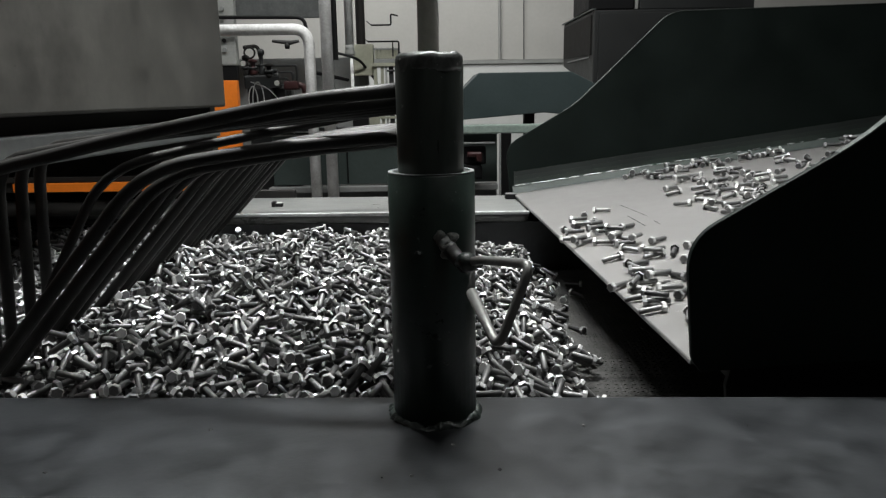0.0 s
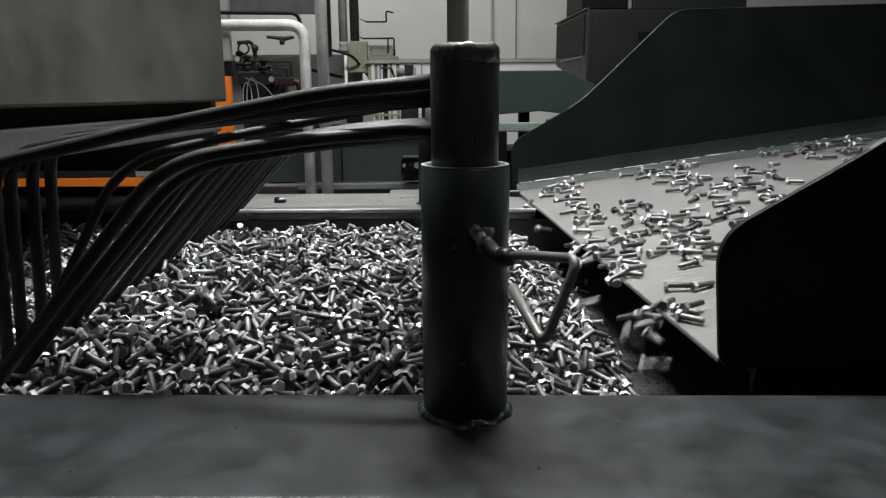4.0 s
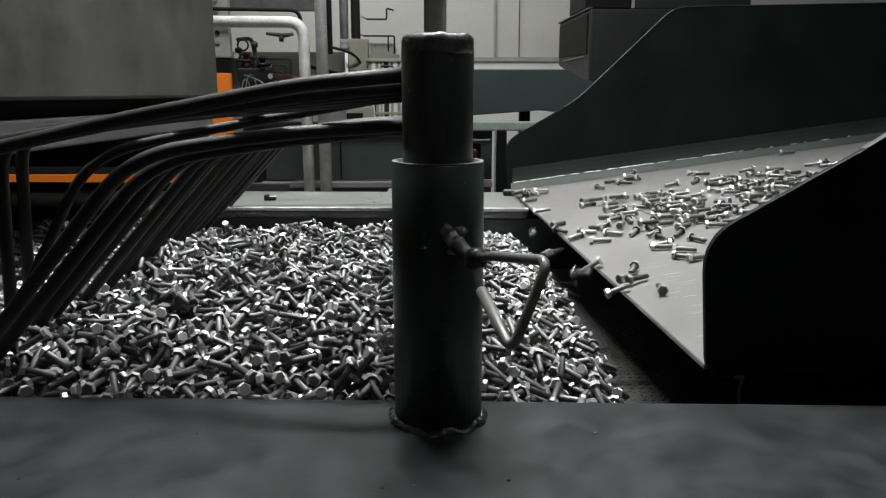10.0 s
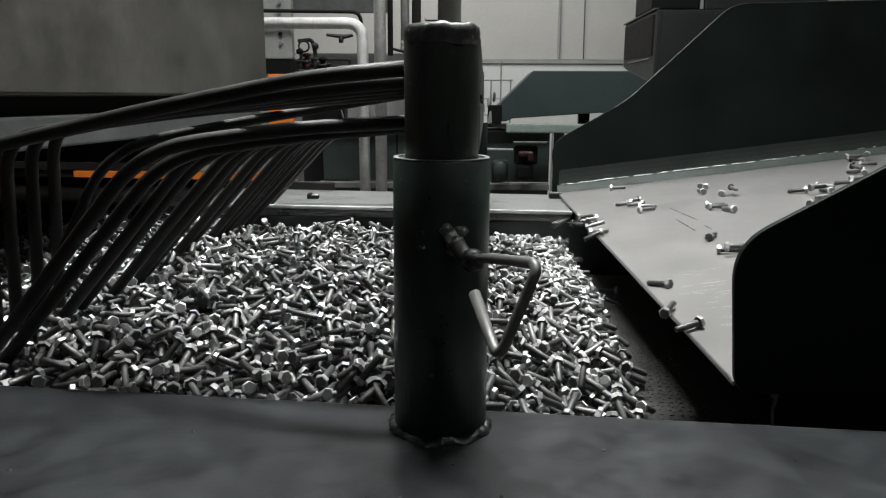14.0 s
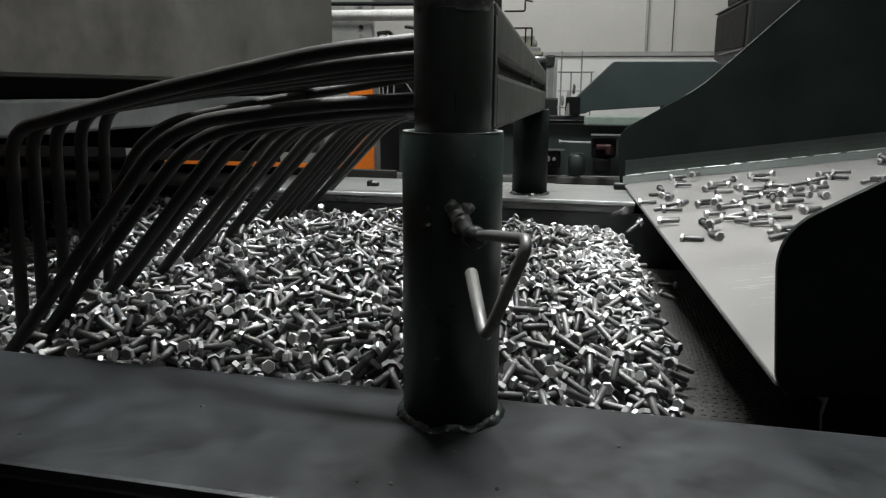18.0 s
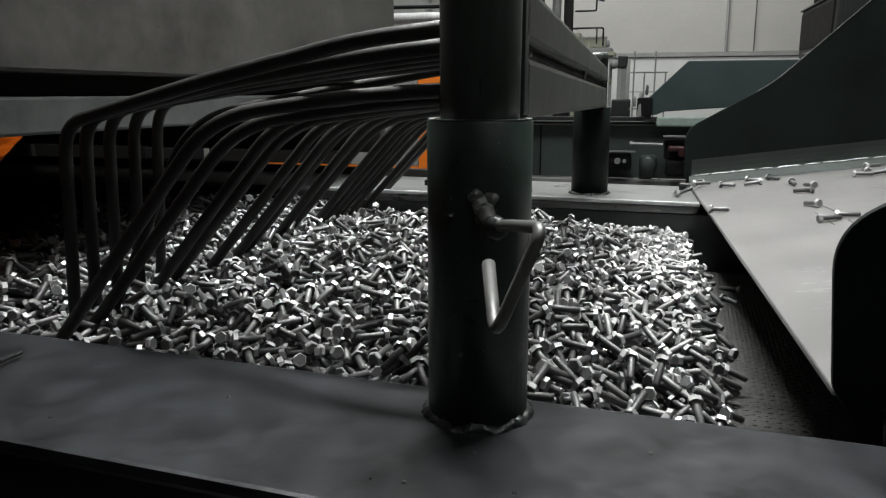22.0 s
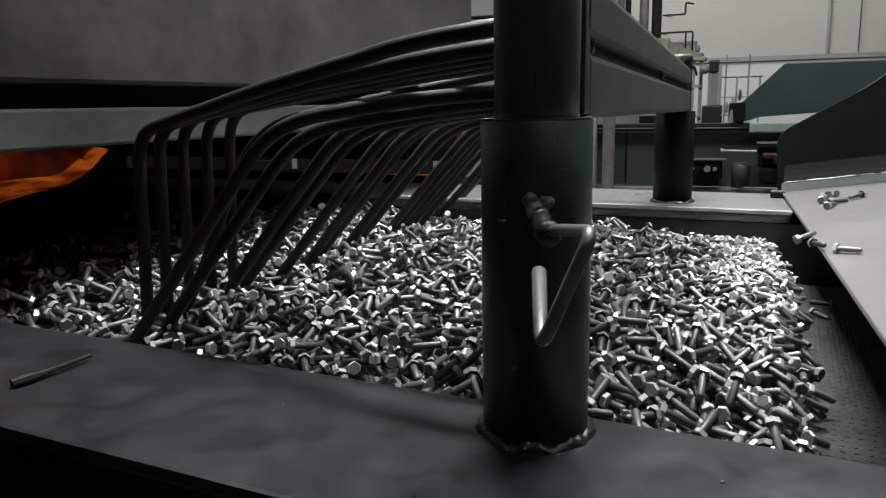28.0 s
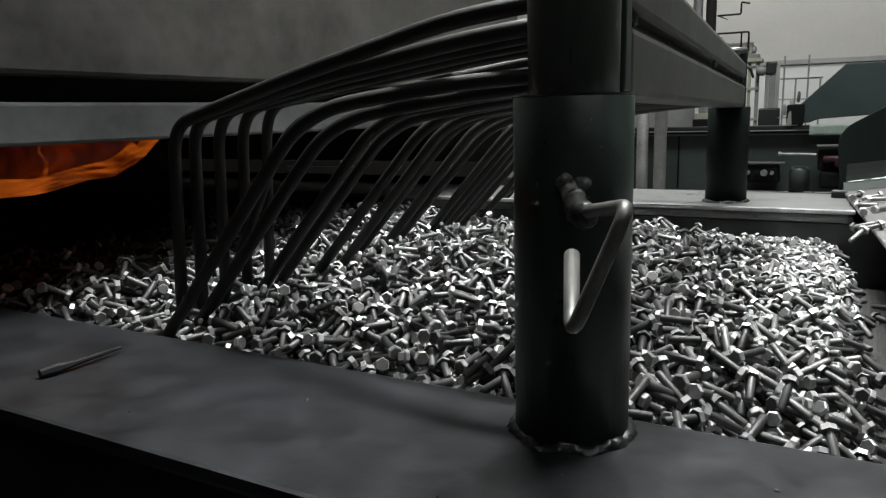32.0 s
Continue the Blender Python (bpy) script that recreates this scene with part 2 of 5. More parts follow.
M = {
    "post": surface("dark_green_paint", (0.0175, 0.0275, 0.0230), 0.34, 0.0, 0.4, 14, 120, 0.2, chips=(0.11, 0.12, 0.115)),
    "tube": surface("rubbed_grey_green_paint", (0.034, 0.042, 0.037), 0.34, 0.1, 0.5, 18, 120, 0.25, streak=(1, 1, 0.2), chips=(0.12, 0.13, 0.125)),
    "weld": surface("weld_bead", (0.011, 0.015, 0.0135), 0.34, 0.2, 0.8, 60, 240, 0.6, chips=(0.26, 0.27, 0.26)),
    "pale_green": surface("pale_green_plastic", (0.30, 0.37, 0.33), 0.4, 0.0, 0.3, 9, 60, 0.05),
    "rim": surface("sawn_steel_edge", (0.45, 0.46, 0.46), 0.35, 0.6, 0.3, 40, 300, 0.2),
    "beam": surface("grey_green_beam_paint", (0.046, 0.049, 0.041), 0.48, 0.0, 0.3, 12, 110, 0.15, chips=(0.028, 0.03, 0.03)),
    "bar": surface("scaled_round_bar", (0.0068, 0.0063, 0.0053), 0.54, 0.0, 0.5, 22, 140, 0.3, gloss=0.4, chips=(0.015, 0.014, 0.012)),
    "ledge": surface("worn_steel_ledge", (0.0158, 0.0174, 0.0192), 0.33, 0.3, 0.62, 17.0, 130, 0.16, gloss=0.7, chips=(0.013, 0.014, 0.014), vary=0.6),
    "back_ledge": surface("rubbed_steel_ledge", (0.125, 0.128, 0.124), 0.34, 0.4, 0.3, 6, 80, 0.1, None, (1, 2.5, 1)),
    "bed": surface("polished_tray_steel", (0.215, 0.210, 0.205), 0.34, 0.65, 0.07, 14, 240, 0.03, vary=0.5),
    "tray_side_post_shade": surface("dark_green_tray_paint_post_shade", (0.0028, 0.0052, 0.0043), 0.55, 0.0, 0.35, 7, 90, 0.12, gloss=0.12),
    "nut": surface("pale_weld_lump", (0.15, 0.158, 0.15), 0.36, 0.3, 0.6, 90, 300, 0.5),
    "cap": surface("dull_weld_cap", (0.060, 0.065, 0.062), 0.4, 0.3, 0.7, 70, 260, 0.5, chips=(0.28, 0.28, 0.27)),
    "edge": surface("grey_plate_edge", (0.055, 0.062, 0.058), 0.45, 0.2, 0.5, 30, 160, 0.1),
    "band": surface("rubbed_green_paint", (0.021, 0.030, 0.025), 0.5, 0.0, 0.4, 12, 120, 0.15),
    "band_mid": surface("mid_green_band_paint", (0.0125, 0.0185, 0.0155), 0.52, 0.0, 0.5, 12, 120, 0.15),
    "band_faint": surface("faint_green_band_paint", (0.0062, 0.0100, 0.0085), 0.54, 0.0, 0.5, 12, 120, 0.12),
    "bead": surface("bright_weld_bead", (0.36, 0.37, 0.36), 0.4, 0.1, 0.6, 60, 300, 0.3),
    "liner": surface("grey_green_liner", (0.010, 0.0155, 0.013), 0.5, 0.1, 0.3, 9, 100, 0.12),
    "black": surface("black_paint", (0.005, 0.005, 0.0055), 0.6, 0.0, 0.3, 10, 90, 0.1, gloss=0.2),
    "belt": surface("belt_wire", (0.085, 0.084, 0.081), 0.5, 0.4, 0.35, 30, 200, 0.2),
    "handle": surface("bare_handle_rod", (0.12, 0.12, 0.115), 0.46, 0.5, 0.4, 40, 200, 0.25),
    "rod": surface("dull_steel_rod", (0.30, 0.29, 0.27), 0.5, 0.2, 0.25, 20, 120, 0.15),
    "plate": surface("furnace_plate_grey", (0.055, 0.053, 0.048), 0.55, 0.1, 0.55, 5.5, 45, 0.14, chips=(0.045, 0.044, 0.04)),
    "soot": surface("dull_black_steel", (0.014, 0.013, 0.012), 0.8, 0.0, 0.4, 8, 60, 0.2, gloss=0.2),
    "lip": surface("furnace_lip_grey", (0.088, 0.092, 0.091), 0.5, 0.2, 0.35, 9, 60, 0.15),
    "wall": surface("pale_wall_plaster", (0.44, 0.43, 0.405), 0.85, 0.0, 0.08, 1.2, 25, 0.1),
    "wall_low": surface("white_wall_tiles", (0.60, 0.605, 0.585), 0.6, 0.0, 0.07, 2, 30, 0.08),
    "floor": surface("oiled_concrete", (0.16, 0.155, 0.15), 0.55, 0.0, 0.35, 1.5, 30, 0.15),
    "ceiling": surface("ceiling_sheet", (0.35, 0.35, 0.35), 0.8, 0.0, 0.1, 2, 30, 0.1),
    "pipe": surface("pipe_lagging_white", (0.83, 0.82, 0.79), 0.6, 0.0, 0.35, 9, 80, 0.3),
    "cable": surface("black_rubber", (0.015, 0.015, 0.015), 0.6, 0.0, 0.2, 20, 90, 0.1),
    "hose": surface("white_hose", (0.5, 0.5, 0.49), 0.4, 0.0, 0.1, 20, 90, 0.05),
    "cabinet": surface("light_grey_enamel", (0.27, 0.275, 0.26), 0.5, 0.0, 0.2, 5, 60, 0.05),
    "orange": surface("orange_paint", (0.85, 0.21, 0.015), 0.5, 0.0, 0.1, 8, 60, 0.06),
    "green": surface("dark_green_machine_paint", (0.044, 0.058, 0.054), 0.42, 0.0, 0.22, 5, 60, 0.08),
    "hood": surface("blue_grey_sheet", (0.038, 0.055, 0.056), 0.45, 0.0, 0.2, 3, 50, 0.06),
    "hopper": surface("dark_grey_hopper_paint", (0.010, 0.0112, 0.0112), 0.55, 0.0, 0.25, 4, 60, 0.08),
    "yellow": surface("pale_yellow_paint", (0.29, 0.29, 0.225), 0.55, 0.0, 0.2, 6, 60, 0.08),
    "grey": surface("mid_grey_paint", (0.20, 0.205, 0.20), 0.55, 0.0, 0.2, 6, 60, 0.08),
    "red": surface("dull_red_paint", (0.038, 0.010, 0.010), 0.5, 0.0, 0.3, 10, 60, 0.08),
    "brass": surface("gauge_face", (0.36, 0.36, 0.33), 0.4, 0.0, 0.05, 10, 60, 0.02),
    "tube_glow": glow("fluorescent_tube", (1.0, 0.98, 0.94), 6.0, 0.01),
    "flame": glow("flame_orange", (0.50, 0.050, 0.002), 0.16, 22, True),
    "embers": glow("dark_red_glow", (0.4, 0.035, 0.003), 0.06, 10),
    "flame_core": glow("flame_yellow", (1.0, 0.20, 0.018), 0.42, 26, True, (1.0, 0.35, 1.6)),
    # glints put into colour: head sides far lighter than shanks, ends a little
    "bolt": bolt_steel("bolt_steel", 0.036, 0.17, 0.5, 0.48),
    "bolt_head": bolt_steel("bolt_head_sides_glint", 0.24, 0.68, 0.4, 0.36),
    "bolt_end": bolt_steel("bolt_end_faces", 0.07, 0.30, 0.45, 0.4),
}


# ---- mesh helpers ----
def thing(name, at=(0, 0, 0), label="", category="", group="", kind=""):
    ob = new(name)
    ob.empty_display_size = 0.05
    ob.location = at
    return tagged(ob, label, category, group, kind)


def link_mesh(name, bm, material, smooth=False):
    me = bpy.data.meshes.new(name)
    bm.normal_update()
    bm.to_mesh(me)
    bm.free()
    me.materials.append(M[material])
    if smooth:
        me.polygons.foreach_set("use_smooth", [True] * len(me.polygons))
        me.update()
    return new(name, me)


def part(name, bm, material, parent, label="", smooth=False):
    """One mesh, given in world metres, under its thing or part."""
    ob = link_mesh(name, bm, material, smooth)
    ob.parent = parent
    at = Vector((0, 0, 0)) if parent.parent else parent.location
    ob.matrix_parent_inverse = Matrix.Translation(-at)
    return tagged(ob, label)


def solo(name, bm, material, label, category, group="", kind="", smooth=False):
    return tagged(link_mesh(name, bm, material, smooth), label, category, group, kind)


def bevelled(bm, w, seg=2):
    if w:
        bmesh.ops.bevel(bm, geom=[e for e in bm.edges if e.calc_face_angle(0) > 0.5], offset=w, segments=seg, affect="EDGES", profile=0.6)
    return bm


def box(x0, x1, y0, y1, z0, z1, bevel=0.003, turn=None):
    bm = bmesh.new()
    bmesh.ops.create_cube(bm, size=1)
    bmesh.ops.scale(bm, vec=(abs(x1 - x0), abs(y1 - y0), abs(z1 - z0)), verts=bm.verts)
    bevelled(bm, bevel)
    if turn:
        bmesh.ops.rotate(bm, verts=bm.verts, cent=(0, 0, 0), matrix=Euler([radians(a) for a in turn]).to_matrix())
    bmesh.ops.translate(bm, verts=bm.verts, vec=((x0 + x1) / 2, (y0 + y1) / 2, (z0 + z1) / 2))
    return bm


def prism(outline, a, b, axis="y", bevel=0.0):
    """A flat outline pushed from a to b along an axis. Outline in (x, z) for y, (y, z) for x, (x, y) for z."""
    bm = bmesh.new()
    put = {"y": lambda u, v, w: (u, w, v), "x": lambda u, v, w: (w, u, v), "z": lambda u, v, w: (u, v, w)}[axis]
    lo = [bm.verts.new(put(u, v, a)) for u, v in outline]
    hi = [bm.verts.new(put(u, v, b)) for u, v in outline]
    bm.faces.new(lo)
    bm.faces.new(hi)
    for i in range(len(lo)):
        j = (i + 1) % len(lo)
        bm.faces.new((lo[i], lo[j], hi[j], hi[i]))
    bmesh.ops.recalc_face_normals(bm, faces=bm.faces)
    return bevelled(bm, bevel)


def rounded(points, r, steps=5):
    """A polyline with its inner corners rounded."""
    pts = [Vector(p) for p in points]
    out = [pts[0]]
    for a, b, c in zip(pts, pts[1:], pts[2:]):
        d = min(r, (a - b).length * 0.49, (c - b).length * 0.49)
        p, q = b + (a - b).normalized() * d, b + (c - b).normalized() * d
        for k in range(steps + 1):
            s = k / steps
            out.append(p * (1 - s) ** 2 + b * 2 * s * (1 - s) + q * s * s)
    return out + [pts[-1]]


def tube(path, r, seg=14, closed=False, wobble=0.0, ends=True):
    """A round bar along a path; r is one radius or one for each point."""
    pts = [Vector(p) for p in path]
    n = len(pts)
    radii = r if isinstance(r, (list, tuple)) else [r] * n
    bm = bmesh.new()
    side, rings = None, []
    for i, p in enumerate(pts):
        a = pts[i - 1] if i or closed else p
        b = pts[(i + 1) % n] if i < n - 1 or closed else p
        d = (b - a).normalized()
        if side is None:
            side = d.orthogonal().normalized()
        side = (side - d * side.dot(d)).normalized()
        other = d.cross(side)
        ring = []
        for k in range(seg):
            ang = 2 * math.pi * k / seg
            w = 1 + wobble * (noise.noise(p * 160 + Vector((k * 0.9, 0, 0))))
            ring.append(bm.verts.new(p + (side * math.cos(ang) + other * math.sin(ang)) * radii[i] * w))
        rings.append(ring)
    last = n if closed else n - 1
    for i in range(last):
        u, v = rings[i], rings[(i + 1) % n]
        for k in range(seg):
            bm.faces.new((u[k], u[(k + 1) % seg], v[(k + 1) % seg], v[k]))
    if not closed and ends:
        bm.faces.new(list(reversed(rings[0])))
        bm.faces.new(rings[-1])
    bmesh.ops.recalc_face_normals(bm, faces=bm.faces)
    return bm


def turned(profile, at, seg=28):
    """A body of revolution round z from (radius, height) pairs."""
    bm = bmesh.new()
    rings = []
    for r, z in profile:
        rings.append([bm.verts.new((at[0] + r * math.cos(2 * math.pi * k / seg), at[1] + r * math.sin(2 * math.pi * k / seg), at[2] + z)) for k in range(seg)])
    for u, v in zip(rings, rings[1:]):
        for k in range(seg):
            bm.faces.new((u[k], u[(k + 1) % seg], v[(k + 1) % seg], v[k]))
    bm.faces.new(list(reversed(rings[0])))
    bm.faces.new(rings[-1])
    bmesh.ops.recalc_face_normals(bm, faces=bm.faces)
    return bm


def merge(*bms):
    out = bms[0]
    for other in bms[1:]:
        me = bpy.data.meshes.new("joined")
        other.to_mesh(me)
        other.free()
        out.from_mesh(me)
        bpy.data.meshes.remove(me)
    return out


def lumps(bm, amount, scale):
    for v in bm.verts:
        v.co += v.normal * amount * noise.noise(v.co * scale)
    return bm


# ---- the hall ----
FLOOR = -1.0
solo("floor", box(-9, 9, -6, 13, FLOOR - 0.2, FLOOR, 0), "floor", "dark oil-stained concrete factory floor", "floor", kind="structure")
solo("ceiling", box(-9, 9, -6, 13, 4.0, 4.2, 0), "ceiling", "grey sheet ceiling of the factory hall", "ceiling", kind="structure")
wall_n = thing("wall_north", (0, 9.1, FLOOR), "pale plastered hall wall above a white tiled lower band", "wall", kind="structure")
part("upper_wall", box(-9, 9, 9.0, 9.2, 0.72, 4.0, 0), "wall", wall_n)
part("lower_wall", box(-9, 9, 8.985, 9.2, FLOOR, 0.66, 0), "wall_low", wall_n, "white tiled lower wall")
part("cable_duct", box(-9, 9, 8.95, 9.02, 0.665, 0.715, 0.006), "cabinet", wall_n, "pale horizontal cable duct")
for n, (x0, x1, y0, y1) in {"wall_south": (-9, 9, -6.2, -6.0), "wall_west": (-9.2, -9.0, -6, 13), "wall_east": (9.0, 9.2, -6, 13)}.items():
    solo(n, box(x0, x1, y0, y1, FLOOR, 4.0, 0), "wall", "pale plastered factory hall wall", "wall", kind="structure")
for x, r, m in ((0.93, 0.017, "cabinet"), (1.235, 0.006, "cable")):
    solo("wall_cable", tube([(x, 8.97, 4.0), (x + 0.01, 8.965, 2.4), (x - 0.012, 8.965, 1.5), (x - 0.005, 8.97, 0.72)], r, 6), m, "thin cable hanging down the hall wall", "cable", "wall cables")
for at, span in (((-0.05, 0.79, 2.6), 1.3), ((0.0, 2.35, 3.6), 2.4), ((-0.3, 6.9, 2.95), 3.2), ((1.7, -1.3, 3.75), 2.6), ((-3.6, 4.2, 3.75), 2.6)):
    lf = thing("ceiling_light", at, "white linear fluorescent ceiling light", "lamp", "ceiling lights")
    housing = part("housing", box(at[0] - span / 2, at[0] + span / 2, at[1] - 0.16, at[1] + 0.16, at[2], at[2] + 0.07, 0.01), "cabinet", lf)
    for dy in (-0.1, 0.1):
        part("tube", tube([(at[0] - span / 2 + 0.05, at[1] + dy, at[2] + 0.0), (at[0] + span / 2 - 0.05, at[1] + dy, at[2] + 0.0)], 0.013, 8), "tube_glow", housing)
    for dx in (-span * 0.3, span * 0.3):
        part("hanger", tube([(at[0] + dx, at[1], at[2] + 0.06), (at[0] + dx, at[1], 4.0)], 0.006, 6), "grey", lf)


# ---- belt frame: two steel ledges with the belt between ----
FRONT_IN, FRONT_OUT, BACK_IN, BACK_OUT, BACK_Z = 0.033, -0.157, 0.973, 1.25, 0.033
SKEW = -3.1  # the belt line stands a little askew to the posts
front = thing("front_ledge", (0, 0, FLOOR), "worn grey steel side ledge of the belt conveyor", "conveyor frame")
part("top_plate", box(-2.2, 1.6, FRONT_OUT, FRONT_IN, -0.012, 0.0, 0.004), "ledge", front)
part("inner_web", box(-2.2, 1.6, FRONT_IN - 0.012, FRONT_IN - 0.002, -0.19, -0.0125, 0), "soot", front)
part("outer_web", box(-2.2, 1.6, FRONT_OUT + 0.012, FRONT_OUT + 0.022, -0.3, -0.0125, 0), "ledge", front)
part("lower_flange", box(-2.2, 1.6, FRONT_OUT - 0.07, FRONT_OUT + 0.05, -0.315, -0.3, 0.003), "ledge", front)
for x in (-1.6, -0.4, 0.9):
    part("leg", box(x - 0.05, x + 0.05, -0.12, 0.0, FLOOR, -0.315, 0.006), "green", front)
back = thing("back_ledge", (0, 0, FLOOR), "bright rubbed steel ledge on the far side of the belt", "conveyor frame")
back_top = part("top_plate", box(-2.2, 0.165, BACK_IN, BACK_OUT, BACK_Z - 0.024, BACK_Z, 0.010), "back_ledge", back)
# highlight of the inner edge, drawn as a thin strip of pale colour
part("edge_highlight", box(-2.2, 0.166, BACK_IN - 0.0012, BACK_IN + 0.009, BACK_Z - 0.007, BACK_Z + 0.0007, 0.002), "rim", back_top, "pale painted highlight along the ledge edge")
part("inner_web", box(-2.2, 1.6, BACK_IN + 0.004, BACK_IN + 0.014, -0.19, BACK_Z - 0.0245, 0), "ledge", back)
part("outer_web", box(-2.2, 1.6, BACK_OUT - 0.022, BACK_OUT - 0.012, -0.3, BACK_Z - 0.0125, 0), "ledge", back)
part("guide_rail", box(-2.2, -0.42, BACK_OUT + 0.001, BACK_OUT + 0.02, -0.3, 0.0515, 0.003), "soot", back, "sooty guide rail")
for x in (-1.6, -0.4, 0.9):
    part("leg", box(x - 0.05, x + 0.05, 1.1, 1.22, FLOOR, -0.3, 0.006), "green", back)
for ob in (front, back):
    ob.rotation_euler.z = radians(SKEW)
# small left-overs on the ledges
clip = thing("ledge_clip", (-0.362, 1.108, BACK_Z), "small black clip with a bright top on the ledge", "clip")
part("body", box(-0.374, -0.352, 1.100, 1.116, BACK_Z, BACK_Z + 0.008, 0.002), "black", clip)
part("foot", box(-0.378, -0.368, 1.097, 1.119, BACK_Z, BACK_Z + 0.013, 0.003), "black", clip)
part("bright_top", box(-0.367, -0.353, 1.102, 1.114, BACK_Z + 0.0081, BACK_Z + 0.0095, 0.0005), "bead", clip, "bare bright top")
stop = thing("stop_block", (0.2, 1.172, BACK_Z), "small black stop block with a bright top on the ledge", "block")
part("block", box(0.186, 0.216, 1.158, 1.186, BACK_Z, BACK_Z + 0.012, 0.002), "black", stop)
part("top_shim", box(0.188, 0.214, 1.160, 1.184, BACK_Z + 0.0121, BACK_Z + 0.0135, 0.0005), "handle", stop, "bare steel shim")
solo("steel_pin", tube(rounded([(-0.443, -0.078, 0.004), (-0.437, -0.055, 0.005), (-0.436, 0.0, 0.005)], 0.01), [0.0042, 0.0050, 0.0042, 0.0036, 0.0034, 0.0031, 0.0028, 0.0016], 8), "black", "short dark pin lying on the worn steel ledge", "pin")
for x, y in ((0.014, -0.07), (-0.02, -0.12), (0.13, -0.04)):
    solo("steel_crumb", turned([(0.0008, 0), (0.0016, 0.0004), (0.0010, 0.0014)], (x, y, 0), 7), "handle", "tiny bright steel crumb on the ledge", "swarf", "steel crumbs")
for x, y in ((0.049, -0.113), (-0.2, -0.03), (-0.31, -0.1)):
    solo("grease_drop", lumps(turned([(0.0019, 0), (0.0016, 0.0004), (0.0009, 0.0007), (0.0001, 0.0008)], (x, y, 0), 9), 0.0006, 400), "black", "small black grease drop on the ledge", "grease", "grease drops")

# ---- mesh belt ----
BELT_Z = -0.10
belt = thing("mesh_belt", (0, 0, BELT_Z), "dark woven wire conveyor belt under the bolts", "conveyor belt")


def weave(x0, x1, pitch):
    """Fine crimped wires that run along the belt, side by side."""
    verts, faces = [], []
    y, k = 0.042, 0
    while y < 0.965:
        n = int((x1 - x0) / 0.006)
        wire = [(x0 + 0.006 * i, y + 0.0004 * math.sin(k * 2.3 + i * 0.9), BELT_Z + 0.0011 * (1 if (i + k) % 2 else -1) + 0.0006 * math.sin(k * 1.7)) for i in range(n)]
        base = len(verts)
        for px, py, pz in wire:
            verts += [(px, py - 0.0011, pz - 0.001), (px, py + 0.0011, pz - 0.001), (px, py, pz + 0.0009)]
        for i in range(n - 1):
            a, b = base + 3 * i, base + 3 * i + 3
            faces += [(a, a + 1, b + 1, b), (a + 1, a + 2, b + 2, b + 1), (a + 2, a, b, b + 2)]
        y += pitch
        k += 1
    me = bpy.data.meshes.new("weave")
    me.from_pydata(verts, [], faces)
    bm = bmesh.new()
    bm.from_mesh(me)
    bpy.data.meshes.remove(me)
    return bm


part("wire_weave", weave(0.02, 0.5, 0.0034), "belt", belt)
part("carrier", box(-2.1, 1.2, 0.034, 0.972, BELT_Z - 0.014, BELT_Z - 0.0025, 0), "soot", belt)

# ---- rake: two posts, cross beams and bent bars ----
rake = thing("belt_rake", (0, 0, 0), "dark painted rake with bent round bars over the belt", "rake")
POST_Y = 1.062


def weld_ring(at, r, wide, tall, seg=150):
    """A hand-laid fillet round a tube: ragged, in overlapping drops, thick and thin by turns."""
    bm, rings = bmesh.new(), []
    for k in range(seg):
        ang = 2 * math.pi * k / seg
        ux, uy = math.cos(ang), math.sin(ang)
        slow = noise.noise((2.2 * ux, 2.2 * uy, at[1] * 9))
        fast = noise.noise((6 * ux, 6 * uy, 3.0 + at[1]))
        drop = abs(math.sin(k * 0.62 + 1.4 * slow)) ** 0.6
        w = wide * (0.82 + 0.06 * drop + 0.28 * slow + 0.3 * fast)
        h = tall * (0.85 + 0.05 * drop - 0.5 * slow + 0.45 * fast)
        ring = []
        for a, c in ((-0.0015, 1.0), (0.18, 0.95), (0.5, 0.72), (0.82, 0.42), (1.0, 0.10), (1.02, -0.1)):
            rr = r + (a * w if a > 0 else a) + 0.0016 * noise.noise((at[0] + ux * (r + a * w) * 300, uy * (r + a * w) * 300, c * 5))
            ring.append(bm.verts.new((at[0] + rr * ux, at[1] + rr * uy, at[2] + c * h)))
        rings.append(ring)
    for k in range(seg):
        u, v = rings[k], rings[(k + 1) % seg]
        for i in range(5):
            bm.faces.new((u[i], v[i], v[i + 1], u[i + 1]))
    bmesh.ops.recalc_face_normals(bm, faces=bm.faces)
    return bm


